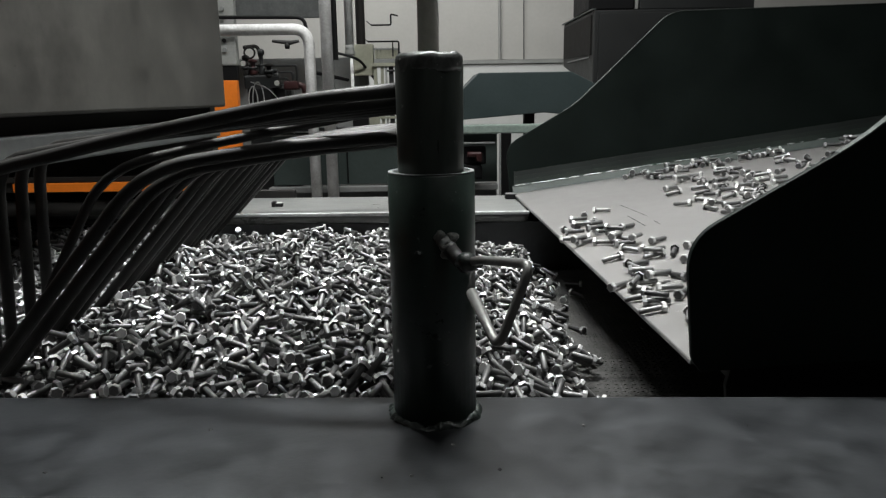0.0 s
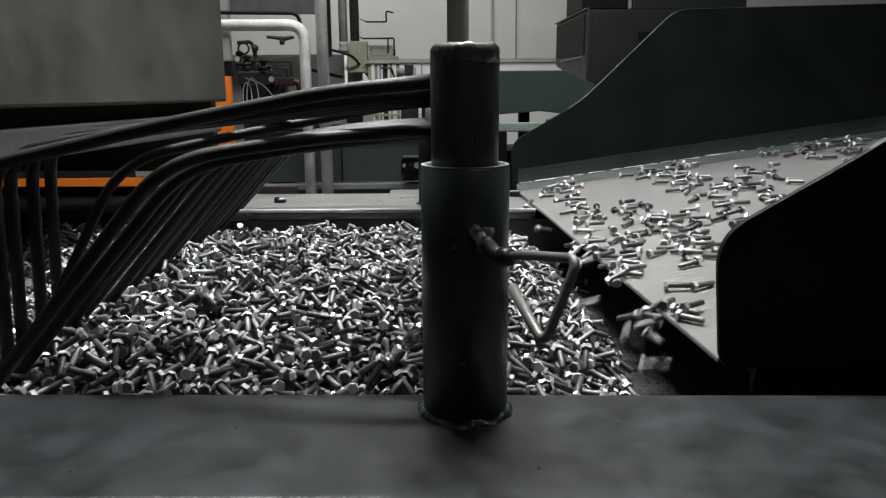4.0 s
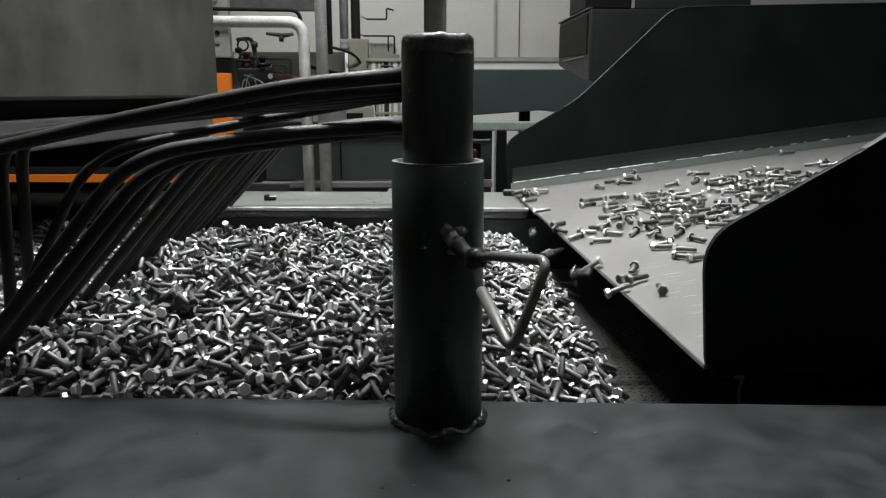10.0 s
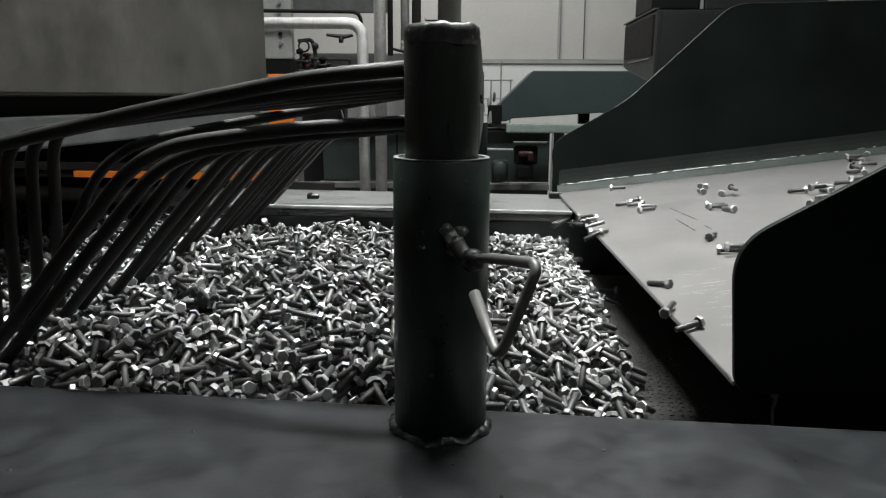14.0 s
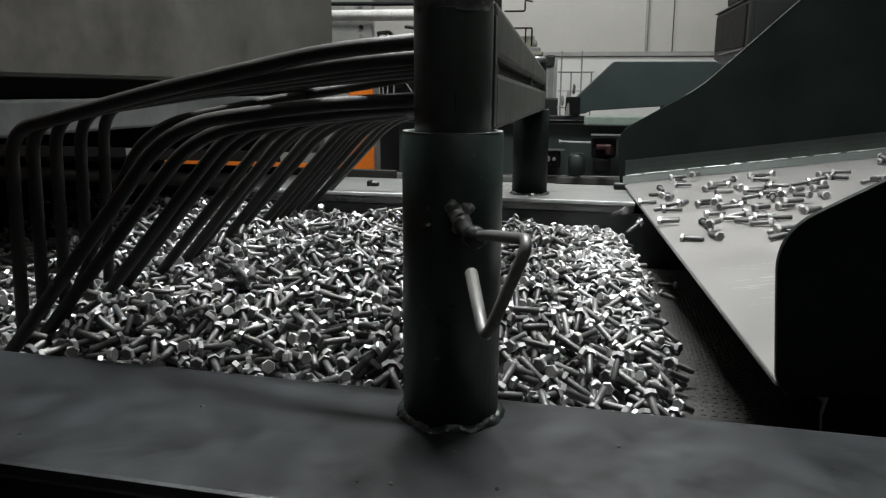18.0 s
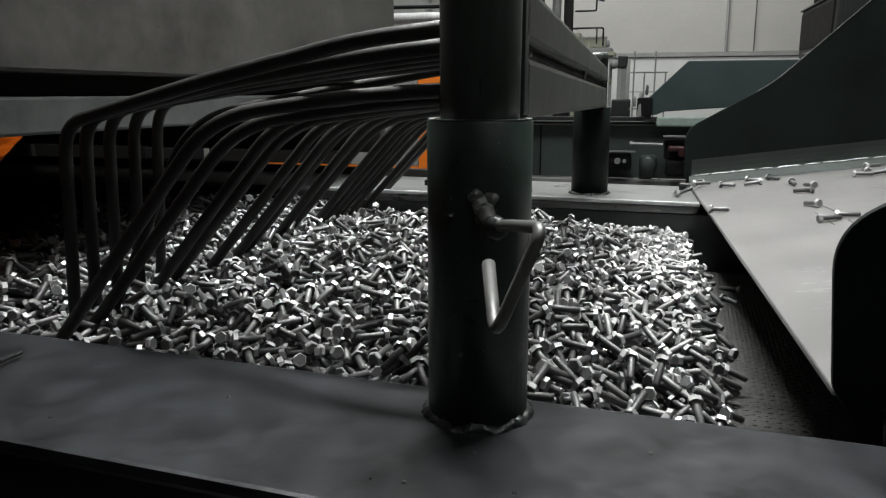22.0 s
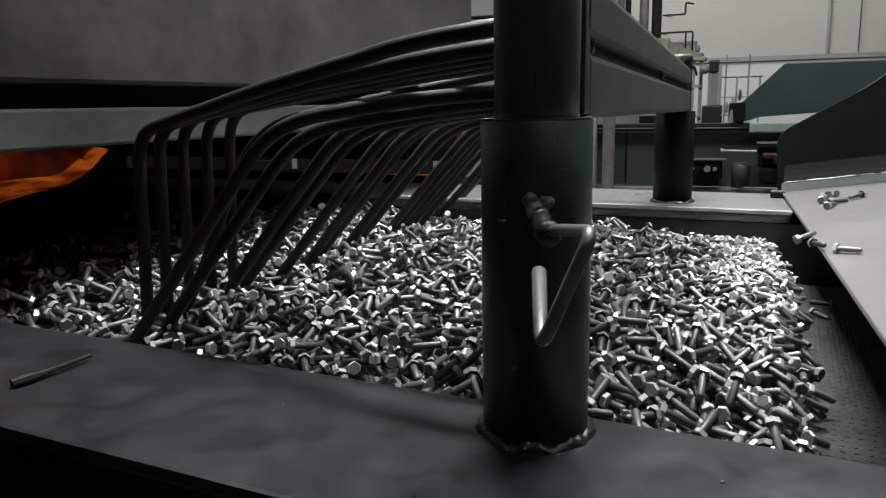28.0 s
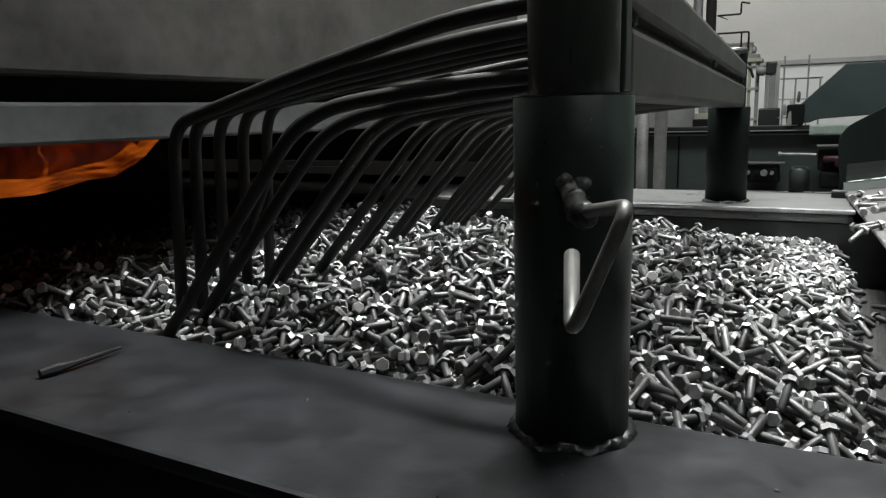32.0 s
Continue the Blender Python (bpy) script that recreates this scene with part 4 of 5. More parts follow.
part("rail", box(-2.6, -0.66, 4.68, 4.72, 0.825, 1.03, 0.006), "lip", rail)
for x in (-2.3, -1.7):
    part("hanger", tube([(x, 4.7, 1.02), (x, 4.7, 4.0)], 0.012, 8), "hopper", rail)
bm = merge(tube([(-0.47, 5.6, 0.87), (-1.05, 12.52, 1.57)], 0.006, 6), tube(rounded([(-0.47, 5.6, 0.87), (-0.31, 5.6, 0.87), (-0.31, 5.6, 0.955), (-0.25, 5.6, 0.94)], 0.015), 0.007, 8))
solo("bracket_pipe", bm, "black", "thin black cranked pipe in front of the wall", "pipe", "cranked pipes")
solo("bracket_pipe", merge(tube([(-0.5, 5.6, 0.74), (-1.12, 12.52, 1.29)], 0.006, 6), tube(rounded([(-0.5, 5.6, 0.74), (-0.25, 5.6, 0.74), (-0.25, 5.6, 0.60)], 0.015), 0.007, 8), tube([(-0.30, 5.6, 0.74), (-0.30, 5.6, 0.62)], 0.006, 8)), "black", "thin black cranked pipe in front of the wall", "pipe", "cranked pipes")
panel = thing("pipe_panel", (-1.0, 5.2, FLOOR), "plain mid grey panel behind the lagged pipes", "panel")
part("sheet", box(-1.5, -0.45, 5.15, 5.2, -0.4, 0.58, 0.004), "grey", panel)
part("upright", box(-1.5, -1.44, 5.12, 5.15, FLOOR, 0.6, 0.004), "grey", panel)
part("upright", box(-0.52, -0.46, 5.12, 5.15, FLOOR, 0.6, 0.004), "grey", panel)
pump = thing("valve_set", (-1.0, 4.6, FLOOR), "dark valve set with red bodies and round gauges", "valve set")
part("stand", box(-1.29, -0.98, 4.72, 4.85, FLOOR, 0.36, 0.006), "hopper", pump)
part("manifold", lumps(box(-1.29, -1.05, 4.64, 4.76, 0.36, 0.45, 0.012), 0.008, 26), "hopper", pump)
for k, (x, z, r, h, m) in enumerate(((-1.275, 0.44, 0.024, 0.15, "soot"), (-1.225, 0.45, 0.030, 0.11, "red"), (-1.165, 0.44, 0.022, 0.19, "hopper"), (-1.115, 0.43, 0.030, 0.10, "soot"), (-1.07, 0.42, 0.018, 0.07, "hopper"))):
    body = part("valve_body", turned([(r * 0.7, 0), (r, h * 0.1), (r, h * 0.35), (r * 0.55, h * 0.42), (r * 0.6, h * 0.75), (r * 1.1, h * 0.8), (r * 1.05, h * 0.93), (r * 0.3, h)], (x, 4.66, z), 14), m, pump, "", True)
    part("flange", turned([(r * 1.2, 0), (r * 1.25, 0.004), (r * 1.25, 0.012), (r * 1.15, 0.016)], (x, 4.66, z + h * 0.36), 14), "hopper", body, "", True)
    part("bonnet_bolt", tube([(x + r * 0.8, 4.645, z + h * 0.3), (x + r * 0.8, 4.645, z + h * 0.3 + 0.03)], 0.004, 6), "grey", body)
part("hand_wheel", tube([(-1.235 + 0.036 * math.cos(a), 4.62, 0.60 + 0.036 * math.sin(a)) for a in [math.pi * 2 * i / 18 for i in range(18)]], 0.007, 7, True), "soot", pump)
for k in range(4):
    z = 0.38 + 0.045 * k
    part("valve_pipe", tube(rounded([(-1.29, 4.70, z), (-1.02 + 0.03 * k, 4.70, z), (-1.02 + 0.03 * k, 4.70, z - 0.12)], 0.02), 0.008, 7), "hopper", pump)
part("cross_pipe", tube(rounded([(-1.29, 4.68, 0.64), (-1.19, 4.68, 0.65), (-1.17, 4.68, 0.55)], 0.03), 0.013, 8), "soot", pump)
part("black_box", box(-1.20, -1.10, 4.6, 4.7, 0.25, 0.36, 0.008), "black", pump)
for x, z in ((-1.262, 0.526), (-1.04, 0.392)):
    gauge = part("gauge", tube([(x, 4.56, z), (x, 4.53, z)], 0.022, 16), "hopper", pump)
    part("dial", tube([(x, 4.5295, z), (x, 4.527, z)], 0.018, 16), "brass", gauge, "round white gauge face")
part("red_cover", lumps(box(-1.0, -0.90, 4.55, 4.65, 0.345, 0.405, 0.012), 0.005, 40), "red", pump)
part("red_elbow", tube(rounded([(-0.92, 4.6, 0.375), (-0.87, 4.6, 0.375), (-0.86, 4.6, 0.31)], 0.03), 0.02, 10), "red", pump, "", True)
part("lever", tube([(-1.05, 4.5, 0.668), (-0.93, 4.5, 0.655), (-0.87, 4.5, 0.665)], [0.010, 0.015, 0.010], 8), "cable", pump)
part("lever_joint", lumps(turned([(0.014, 0), (0.018, 0.02), (0.012, 0.045)], (-0.95, 4.5, 0.615), 10), 0.003, 60), "cable", pump, "", True)

yel = thing("yellow_machine", (-0.25, 5.0, FLOOR), "pale yellow machine frame with a slatted crate and thin posts", "machine")
crate = part("crate", box(-0.388, -0.215, 5.0, 5.1, 0.562, 0.632, 0.004), "yellow", yel)
for k in range(8):
    x = -0.378 + 0.022 * k
    part("slat", box(x - 0.006, x + 0.006, 4.985, 5.0, 0.556, 0.640 - 0.008 * (k % 2), 0.002), "yellow", crate)
part("cabinet_box", box(-0.545, -0.40, 5.0, 5.15, 0.44, 0.665, 0.006), "yellow", yel, "plain pale yellow machine box")
part("crate_rail", box(-0.395, -0.205, 4.98, 4.985, 0.622, 0.634, 0.002), "grey", crate)
part("knob", turned([(0.012, 0.0), (0.018, 0.02), (0.012, 0.045), (0.004, 0.05)], (-0.205, 5.0, 0.56), 10), "grey", yel, "", True)
part("table", box(-0.41, -0.15, 4.96, 5.16, 0.502, 0.528, 0.004), "yellow", yel)
part("table_rim", box(-0.39, -0.17, 4.97, 5.15, 0.5285, 0.5555, 0.004), "grey", yel)
for k, (x, r, m) in enumerate(((-0.385, 0.013, "yellow"), (-0.335, 0.012, "yellow"), (-0.305, 0.008, "cabinet"), (-0.268, 0.018, "hopper"), (-0.225, 0.010, "yellow"), (-0.175, 0.012, "grey"))):
    part("upright", box(x - r, x + r, 4.98, 5.0, -0.35, 0.501, 0.003), m, yel)
part("lower_panel", box(-0.56, -0.36, 4.93, 4.96, -0.35, 0.175, 0.006), "yellow", yel)
for z in (-0.05, 0.12, 0.32):
    part("cross_rail", box(-0.40, -0.16, 4.965, 4.98, z, z + 0.018, 0.002), "yellow", yel)
for x in (-0.115, -0.05):
    part("tower_post", box(x - 0.011, x + 0.011, 4.98, 5.0, -0.35, 0.475, 0.003), "cabinet", yel)
part("tower_head", lumps(box(-0.125, -0.06, 4.97, 5.02, 0.42, 0.50, 0.01), 0.006, 40), "hopper", yel)
part("tower_plate", box(-0.103, -0.062, 4.985, 4.995, 0.20, 0.42, 0.002), "grey", yel)
part("tower_foot", lumps(box(-0.155, -0.025, 4.95, 5.0, 0.06, 0.20, 0.012), 0.008, 30), "hopper", yel)
part("motor", tube([(-0.15, 5.0, 0.44), (-0.15, 4.9, 0.44)], 0.03, 14), "grey", yel, "", True)
part("swing_arm", tube(rounded([(-0.30, 4.97, 0.47), (-0.22, 4.97, 0.47), (-0.20, 4.97, 0.40)], 0.02), 0.008, 8), "hopper", yel)
part("base", box(-0.58, 0.02, 4.9, 5.2, FLOOR, -0.35, 0.01), "grey", yel)
part("dark_box", box(-0.53, -0.42, 4.6, 4.7, 0.06, 0.14, 0.006), "black", yel)
part("dark_box_bracket", box(-0.49, -0.46, 4.7, 4.93, 0.08, 0.10, 0.002), "black", yel)

rack = thing("wire_rack", (0.25, 6.4, FLOOR), "pale wire shelf rack with parts by the wall", "rack")
for k in range(4):
    x = -0.02 + 0.09 * k
    part("upright", tube([(x, 6.4, FLOOR), (x, 6.4, 0.42 if k % 2 else 0.6)], 0.007, 6), "grey", rack)
for z in (-0.3, -0.1, 0.1, 0.25, 0.42):
    part("wire_shelf", merge(*[tube([(-0.05, 6.4 + 0.05 * j, z), (0.27, 6.4 + 0.05 * j, z)], 0.005, 5) for j in range(5)]), "cabinet", rack)
for k in range(3):
    x = 0.0 + 0.05 * k
    part("hung_part", lumps(turned([(0.008, 0), (0.015, 0.015), (0.014, 0.07), (0.006, 0.09)], (x, 6.35, 0.12 + 0.05 * (k % 3)), 9), 0.008, 30), ("grey", "cabinet", "lip")[k % 3], rack, "", True)

line = thing("green_conveyor", (0.2, 3.3, FLOOR), "dark green panelled conveyor line with valves", "conveyor")
part("side_panel", box(-0.80, 0.36, 3.20, 3.24, -0.165, 0.105, 0.004), "green", line)
part("top_rail", box(-0.82, 0.36, 3.16, 3.26, 0.112, 0.130, 0.003), "hopper", line)
part("edge_line", box(-0.80, 0.36, 3.192, 3.2, 0.088, 0.096, 0.001), "cabinet", line)
part("kick_rail", box(-0.82, 0.36, 3.15, 3.24, -0.20, -0.172, 0.003), "grey", line)
part("pale_skirt", box(-0.80, 0.36, 3.23, 3.26, -0.34, -0.205, 0.002), "lip", line, "pale strip under the conveyor")
part("deck", box(-0.8, 0.36, 3.26, 3.7, 0.06, 0.10, 0.004), "green", line)
for x in (-0.7, 0.1):
    part("leg", box(x - 0.03, x + 0.03, 3.25, 3.32, FLOOR, -0.17, 0.004), "black", line)
part("panel_seam", box(-0.42, -0.412, 3.196, 3.2, -0.16, 0.09, 0), "black", line)
vblock = part("valve_block", lumps(box(-0.11, 0.03, 3.06, 3.19, -0.115, -0.035, 0.012), 0.006, 30), "black", line)
part("valve_bar", box(-0.10, 0.05, 3.05, 3.06, -0.030, -0.022, 0.001), "grey", vblock)
for k in range(4):
    part("valve_nut", tube([(-0.095 + 0.032 * k, 3.06, -0.07), (-0.095 + 0.032 * k, 3.03, -0.07)], 0.014 if k == 2 else 0.008, 10), "rim" if k != 1 else "black", vblock)
part("valve_stem", tube([(0.026, 3.05, 0.012), (0.17, 3.05, 0.010)], 0.006, 8), "rim", line, "bright steel rod")
part("stem_knob", tube([(0.022, 3.05, 0.012), (0.034, 3.05, 0.012)], 0.010, 8), "rim", line)
part("valve_housing", lumps(box(0.176, 0.289, 3.02, 3.1, -0.056, 0.034, 0.012), 0.006, 30), "black", line)
part("red_valve", lumps(merge(box(0.196, 0.262, 2.99, 3.018, -0.018, 0.006, 0.006), box(0.236, 0.262, 2.985, 3.016, -0.040, 0.002, 0.006)), 0.008, 45), "red", line, "dull red valve body", True)
part("valve_foot", lumps(box(0.19, 0.27, 3.0, 3.1, -0.13, -0.06, 0.012), 0.006, 30), "black", line)
part("round_cover", turned([(0.04, -0.15), (0.042, -0.06), (0.03, -0.045), (0.004, -0.043)], (0.11, 3.1, 0), 14), "green", line, "", True)
part("cross_bar", box(0.17, 0.33, 3.0, 3.03, 0.045, 0.053, 0.001), "grey", line)
part("drive_box", box(0.44, 1.6, 3.3, 3.8, FLOOR, -0.02, 0.01), "black", line)
part("stand_post", box(0.355, 0.40, 2.9, 2.95, FLOOR, 0.10, 0.003), "black", line)
part("post_edge", box(0.342, 0.350, 2.9, 2.91, -0.2, 0.1, 0.001), "cabinet", line)
part("pale_stand", box(-0.15, 0.02, 2.5, 2.62, -0.94, -0.135, 0.006), "cabinet", line)

hood = thing("sheet_hood", (0.5, 4.5, FLOOR), "dark blue-grey folded sheet hood over the next line", "hood")
part("shell", prism([(0.085, 0.108), (0.09, 0.195), (0.325, 0.428), (0.92, 0.428), (1.10, 0.34), (1.4, 0.10), (0.75, 0.17), (0.20, 0.13), (0.16, 0.112)], 4.2, 4.75, "y", 0.006), "hood", hood)
part("end_block", lumps(box(0.04, 0.13, 4.17, 4.198, 0.10, 0.215, 0.008), 0.006, 30), "black", hood)
part("hanging_tab", prism([(0.04, 0.10), (0.052, 0.17), (0.064, 0.18), (0.07, 0.105)], 4.16, 4.168, "y"), "cabinet", hood)
for x in (0.68, 1.3):
    part("leg", box(x - 0.035, x + 0.035, 4.4, 4.47, FLOOR, 0.18, 0.003), "black", hood)
part("back_plate", box(0.16, 0.74, 4.08, 4.13, 0.045, 0.103, 0.01), "pale_green", hood, "pale green plastic trough below the hood")
part("red_box", box(0.78, 0.98, 4.02, 4.15, -0.02, 0.12, 0.01), "red", hood)
part("paper_box", box(0.93, 1.16, 4.0, 4.15, 0.02, 0.15, 0.006), "wall_low", hood)

hop = thing("parts_hopper", (1.8, 6.3, FLOOR), "dark grey steel hopper box with sloped bottom on a stand", "hopper")
hop_bin = part("bin", prism([(6.0, 0.99), (7.45, 0.99), (7.45, 0.565), (6.0, 0.32)], 1.46, 2.9, "x", 0.012), "hopper", hop)
part("side_recess", prism([(6.08, 0.955), (7.38, 0.955), (7.38, 0.64), (6.08, 0.615)], 1.446, 1.459, "x", 0.003), "soot", hop_bin, "dark recessed side panel")
part("top_edge", box(1.44, 1.475, 6.0, 7.45, 0.991, 1.004, 0.002), "green", hop_bin, "rubbed upper edge")
part("seam", box(1.442, 1.457, 6.15, 7.15, 0.592, 0.602, 0.001), "grey", hop_bin)
part("bin_face", prism([(1.50, 0.96), (1.50, 0.36), (2.3, 0.33), (2.3, 0.96)], 5.97, 5.998, "y", 0.004), "hopper", hop)
part("dark_slot", box(1.90, 2.02, 5.955, 5.969, 0.74, 0.80, 0.004), "black", hop_bin)
part("upper_box", box(1.43, 1.83, 6.1, 6.8, 1.005, 1.6, 0.01), "black", hop)
part("white_strip", box(1.84, 1.87, 6.1, 6.12, 1.005, 1.6, 0.004), "cabinet", hop)
part("upper_box", box(1.88, 2.9, 6.1, 6.8, 1.0, 1.6, 0.01), "hopper", hop)
for x in (1.7, 2.7):
    part("leg", box(x - 0.05, x + 0.05, 6.2, 6.3, FLOOR, 0.3, 0.004), "hopper", hop)

# stand the far things at their true distance along the line of sight
def regrade(ob, s):
    c = Vector((0.05, -0.55, 0.25))
    ob.location = c * (1 - s) + ob.location * s
    ob.scale = ob.scale * s


for ob in list(scene.objects):
    if ob.parent is None:
        kind = ob.name.split(".")[0]
        if kind in ("lagged_pipe", "sheet_hood"):
            regrade(ob, 0.90)
        elif kind == "green_conveyor":
            regrade(ob, 1.147)
        elif kind in ("bracket_pipe", "wire_rack"):
            regrade(ob, 0.73)
        elif kind in ("valve_set", "white_hose"):
            regrade(ob, 0.855)

# ---- bolts ----
HEAD, LONG, OFF = 0.0053, 0.0295, 0.0098


def bolt_shape():
    """Hexagon head and round shank along x, weight near the origin."""
    verts, faces = [], []

    def ringed(x, r, n, turn=0.0):
        base = len(verts)
        verts.extend([(x - OFF, r * math.cos(2 * math.pi * k / n + turn), r * math.sin(2 * math.pi * k / n + turn)) for k in range(n)])
        return list(range(base, base + n))

    a, b, c = ringed(-HEAD, 0.0061, 6), ringed(-HEAD + 0.0008, 0.0072, 6), ringed(0, 0.0072, 6)
    d, e, f = ringed(0.0, 0.0037, 10), ringed(LONG - 0.0013, 0.0037, 10), ringed(LONG, 0.0027, 10)
    faces.append(tuple(reversed(a)))
    faces.append(tuple(c))
    faces.append(tuple(f))
    for u, v in ((a, b), (b, c), (d, e), (e, f)):
        n = len(u)
        faces.extend([(u[k], u[(k + 1) % n], v[(k + 1) % n], v[k]) for k in range(n)])
    return verts, faces


BV, BF = bolt_shape()
BVN = np.array(BV)
bolt_mesh = bpy.data.meshes.new("bolt")
bolt_mesh.from_pydata(BV, [], BF)
bolt_mesh.materials.append(M["bolt"])
bolt_mesh.materials.append(M["bolt_end"])
bolt_mesh.materials.append(M["bolt_head"])
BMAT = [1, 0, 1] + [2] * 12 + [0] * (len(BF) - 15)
BSMOOTH = [False] * 15 + [True] * 10 + [False] * 10
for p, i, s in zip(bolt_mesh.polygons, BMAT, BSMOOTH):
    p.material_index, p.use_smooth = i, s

PITCH = 0.0025
GX0, GY0, GNX, GNY = -1.0, 0.032, 530, 378
SPEED = 0.00098
gx = GX0 + PITCH * np.arange(GNX)
gy = GY0 + PITCH * np.arange(GNY)
XX, YY = np.meshgrid(gx, gy, indexing="ij")


def smooth(a, b, x):
    s = np.clip((x - a) / (b - a), 0, 1)
    return s * s * (3 - 2 * s)


# wished surface of the heap: lower along the ledges, falling to the belt under the tray
edge = 0.176 + 0.012 * np.sin(YY * 9.0) + 0.008 * np.sin(YY * 23.0 + 1.0)
wish = -0.053 + 0.025 * smooth(0.04, 0.2, YY) + 0.012 * smooth(0.2, 0.8, YY) - 0.010 * smooth(0.75, 0.98, YY)
wish += -0.012 * smooth(0.7, 0.93, YY) - 0.014 * smooth(-0.15, 0.08, XX) * smooth(0.3, 0.75, YY)
wish += 0.006 * np.sin(XX * 11 + YY * 5) * np.sin(YY * 8 - XX * 4) + 0.016 * smooth(-0.45, -0.68, XX)
wish = BELT_Z + (wish - BELT_Z) * smooth(edge + 0.004, edge - 0.13, XX)
height = np.maximum(BELT_Z + 0.002, wish - 0.03 * smooth(edge - 0.02, edge - 0.08, XX))
core_height = height.copy()
ALONG = np.linspace(-HEAD, LONG, 14) - OFF
RADII = np.where(ALONG < -OFF, 0.0066, 0.0037)
ACROSS = np.array([-1, -0.5, 0, 0.5, 1])
rb = random.Random(11)


def settle(x, y, yaw, cap=None):
    """Lay a bolt on the heap: its pose, and the heap grows by it."""
    c, s = math.cos(yaw), math.sin(yaw)
    px = x + ALONG[:, None] * c - ACROSS[None] * RADII[:, None] * s
    py = y + ALONG[:, None] * s + ACROSS[None] * RADII[:, None] * c
    if py.min() < FRONT_IN + 0.002 or py.max() > BACK_IN - 0.002:
        return None
    ix = np.clip(((px - GX0) / PITCH).astype(int), 0, GNX - 1)
    iy = np.clip(((py - GY0) / PITCH).astype(int), 0, GNY - 1)
    need = height[ix, iy].max(1) + RADII * 0.85
    mean = need.mean()
    k = float(((need - mean) * (ALONG - ALONG.mean())).sum() / ((ALONG - ALONG.mean()) ** 2).sum())
    k = max(-0.5, min(0.5, k)) + (rb.uniform(-0.55, 0.55) if rb.random() < 0.4 else 0)
    z = mean - k * ALONG.mean()
    z += 0.4 * (need - (z + k * ALONG)).max() - 0.001
    if cap is not None:
        z = min(z, cap)
    top = (z + k * ALONG)[:, None] + RADII[:, None] * 0.85 * np.sqrt(np.clip(1 - ACROSS[None] ** 2 * 0.8, 0, 1))
    np.maximum.at(height, (ix, iy), top)
    return Matrix.LocRotScale((x, y, z), Euler((rb.uniform(0, 6.28), -math.atan(k), yaw)), None)


laid = []
for n in range(16000):
    best = None
    for _ in range(5):
        x, y = rb.uniform(-0.96, 0.235), rb.uniform(0.036, 0.97)
        i, j = int((x - GX0) / PITCH), int((y - GY0) / PITCH)
        room = wish[i, j] - height[i, j]
        if best is None or room > best[0]:
            best = (room, x, y)
    if best[0] < 0.0075:
        continue
    m = settle(best[1], best[2], rb.uniform(0, 6.283))
    if m:
        laid.append(m)
# strays on the bare belt beyond the heap
for n in range(80):
    y = rb.uniform(0.06, 0.95)
    m = settle(0.150 + abs(rb.gauss(0, 0.030)), y, rb.uniform(0, 6.283))
    if m:
        laid.append(m)

heap = thing("bolt_heap", (0, 0, BELT_Z), "deep heap of loose grey hexagon bolts riding on the belt", "bolts")
near = sorted(range(len(laid)), key=lambda i: (laid[i].translation.y - 4.0 * laid[i].translation.z) + (2.0 if abs(laid[i].translation.x + 0.05) > 0.24 else 0))[:300]
chosen = set(near)
for i in near:
    ob = new("bolt", bolt_mesh)
    ob.parent = heap
    ob.matrix_parent_inverse = Matrix.Translation((0, 0, -BELT_Z))
    ob.matrix_basis = laid[i]
verts, faces = [], []
nv = len(BV)
count = 0
for i, m in enumerate(laid):
    if i in chosen:
        continue
    r = np.array(m)
    verts.append(BVN @ r[:3, :3].T + r[:3, 3])
    faces.extend([tuple(k + count * nv for k in f) for f in BF])
    count += 1
me = bpy.data.meshes.new("loose_bolts")
me.from_pydata(np.concatenate(verts).tolist(), [], faces)
me.materials.append(M["bolt"])
me.materials.append(M["bolt_end"])
me.materials.append(M["bolt_head"])
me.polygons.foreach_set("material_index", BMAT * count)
me.polygons.foreach_set("use_smooth", BSMOOTH * count)
ob = new("loose_bolts", me)
ob.parent = heap
ob.matrix_parent_inverse = Matrix.Translation((0, 0, -BELT_Z))
tagged(ob, kind="stuff")
# heap body below the top layers, coloured dark for the shade in the gaps
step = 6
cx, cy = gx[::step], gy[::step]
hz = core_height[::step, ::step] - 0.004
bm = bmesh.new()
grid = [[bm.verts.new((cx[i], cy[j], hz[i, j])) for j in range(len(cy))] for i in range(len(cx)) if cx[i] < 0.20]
for u, v in zip(grid, grid[1:]):
    for j in range(len(u) - 1):
        bm.faces.new((u[j], v[j], v[j + 1], u[j + 1]))
part("heap_gap_shade", bm, "soot", heap)

# ---- bolts that run down the tray and drop on the belt ----
runners, recent = [], []


def lying(x, y, yaw, roll, lift=0.0):
    return Matrix.LocRotScale((x, y, bed_z(x, y) + 0.0060 + lift), Euler((roll, -math.atan(SLOPE) * math.cos(yaw) + 0.06, yaw)), None)


def rate(t):
    """Bolts that reach the tray's lip in a second."""
    if t < 8:
        return 43 + 14 * math.sin(t * 2.1 - 4.6)
    if t < 12.5:
        return 47
    if t < 16:
        return 26
    if t < 24:
        return 17 + 4 * math.sin(t * 1.1)
    return 10


def turned_back(x, y):
    """A place in the belt's own measure."""
    c, s = math.cos(radians(SKEW)), math.sin(radians(SKEW))
    return x * c + y * s, y * c - x * s


TURN = Matrix.Rotation(radians(SKEW), 4, "Z")


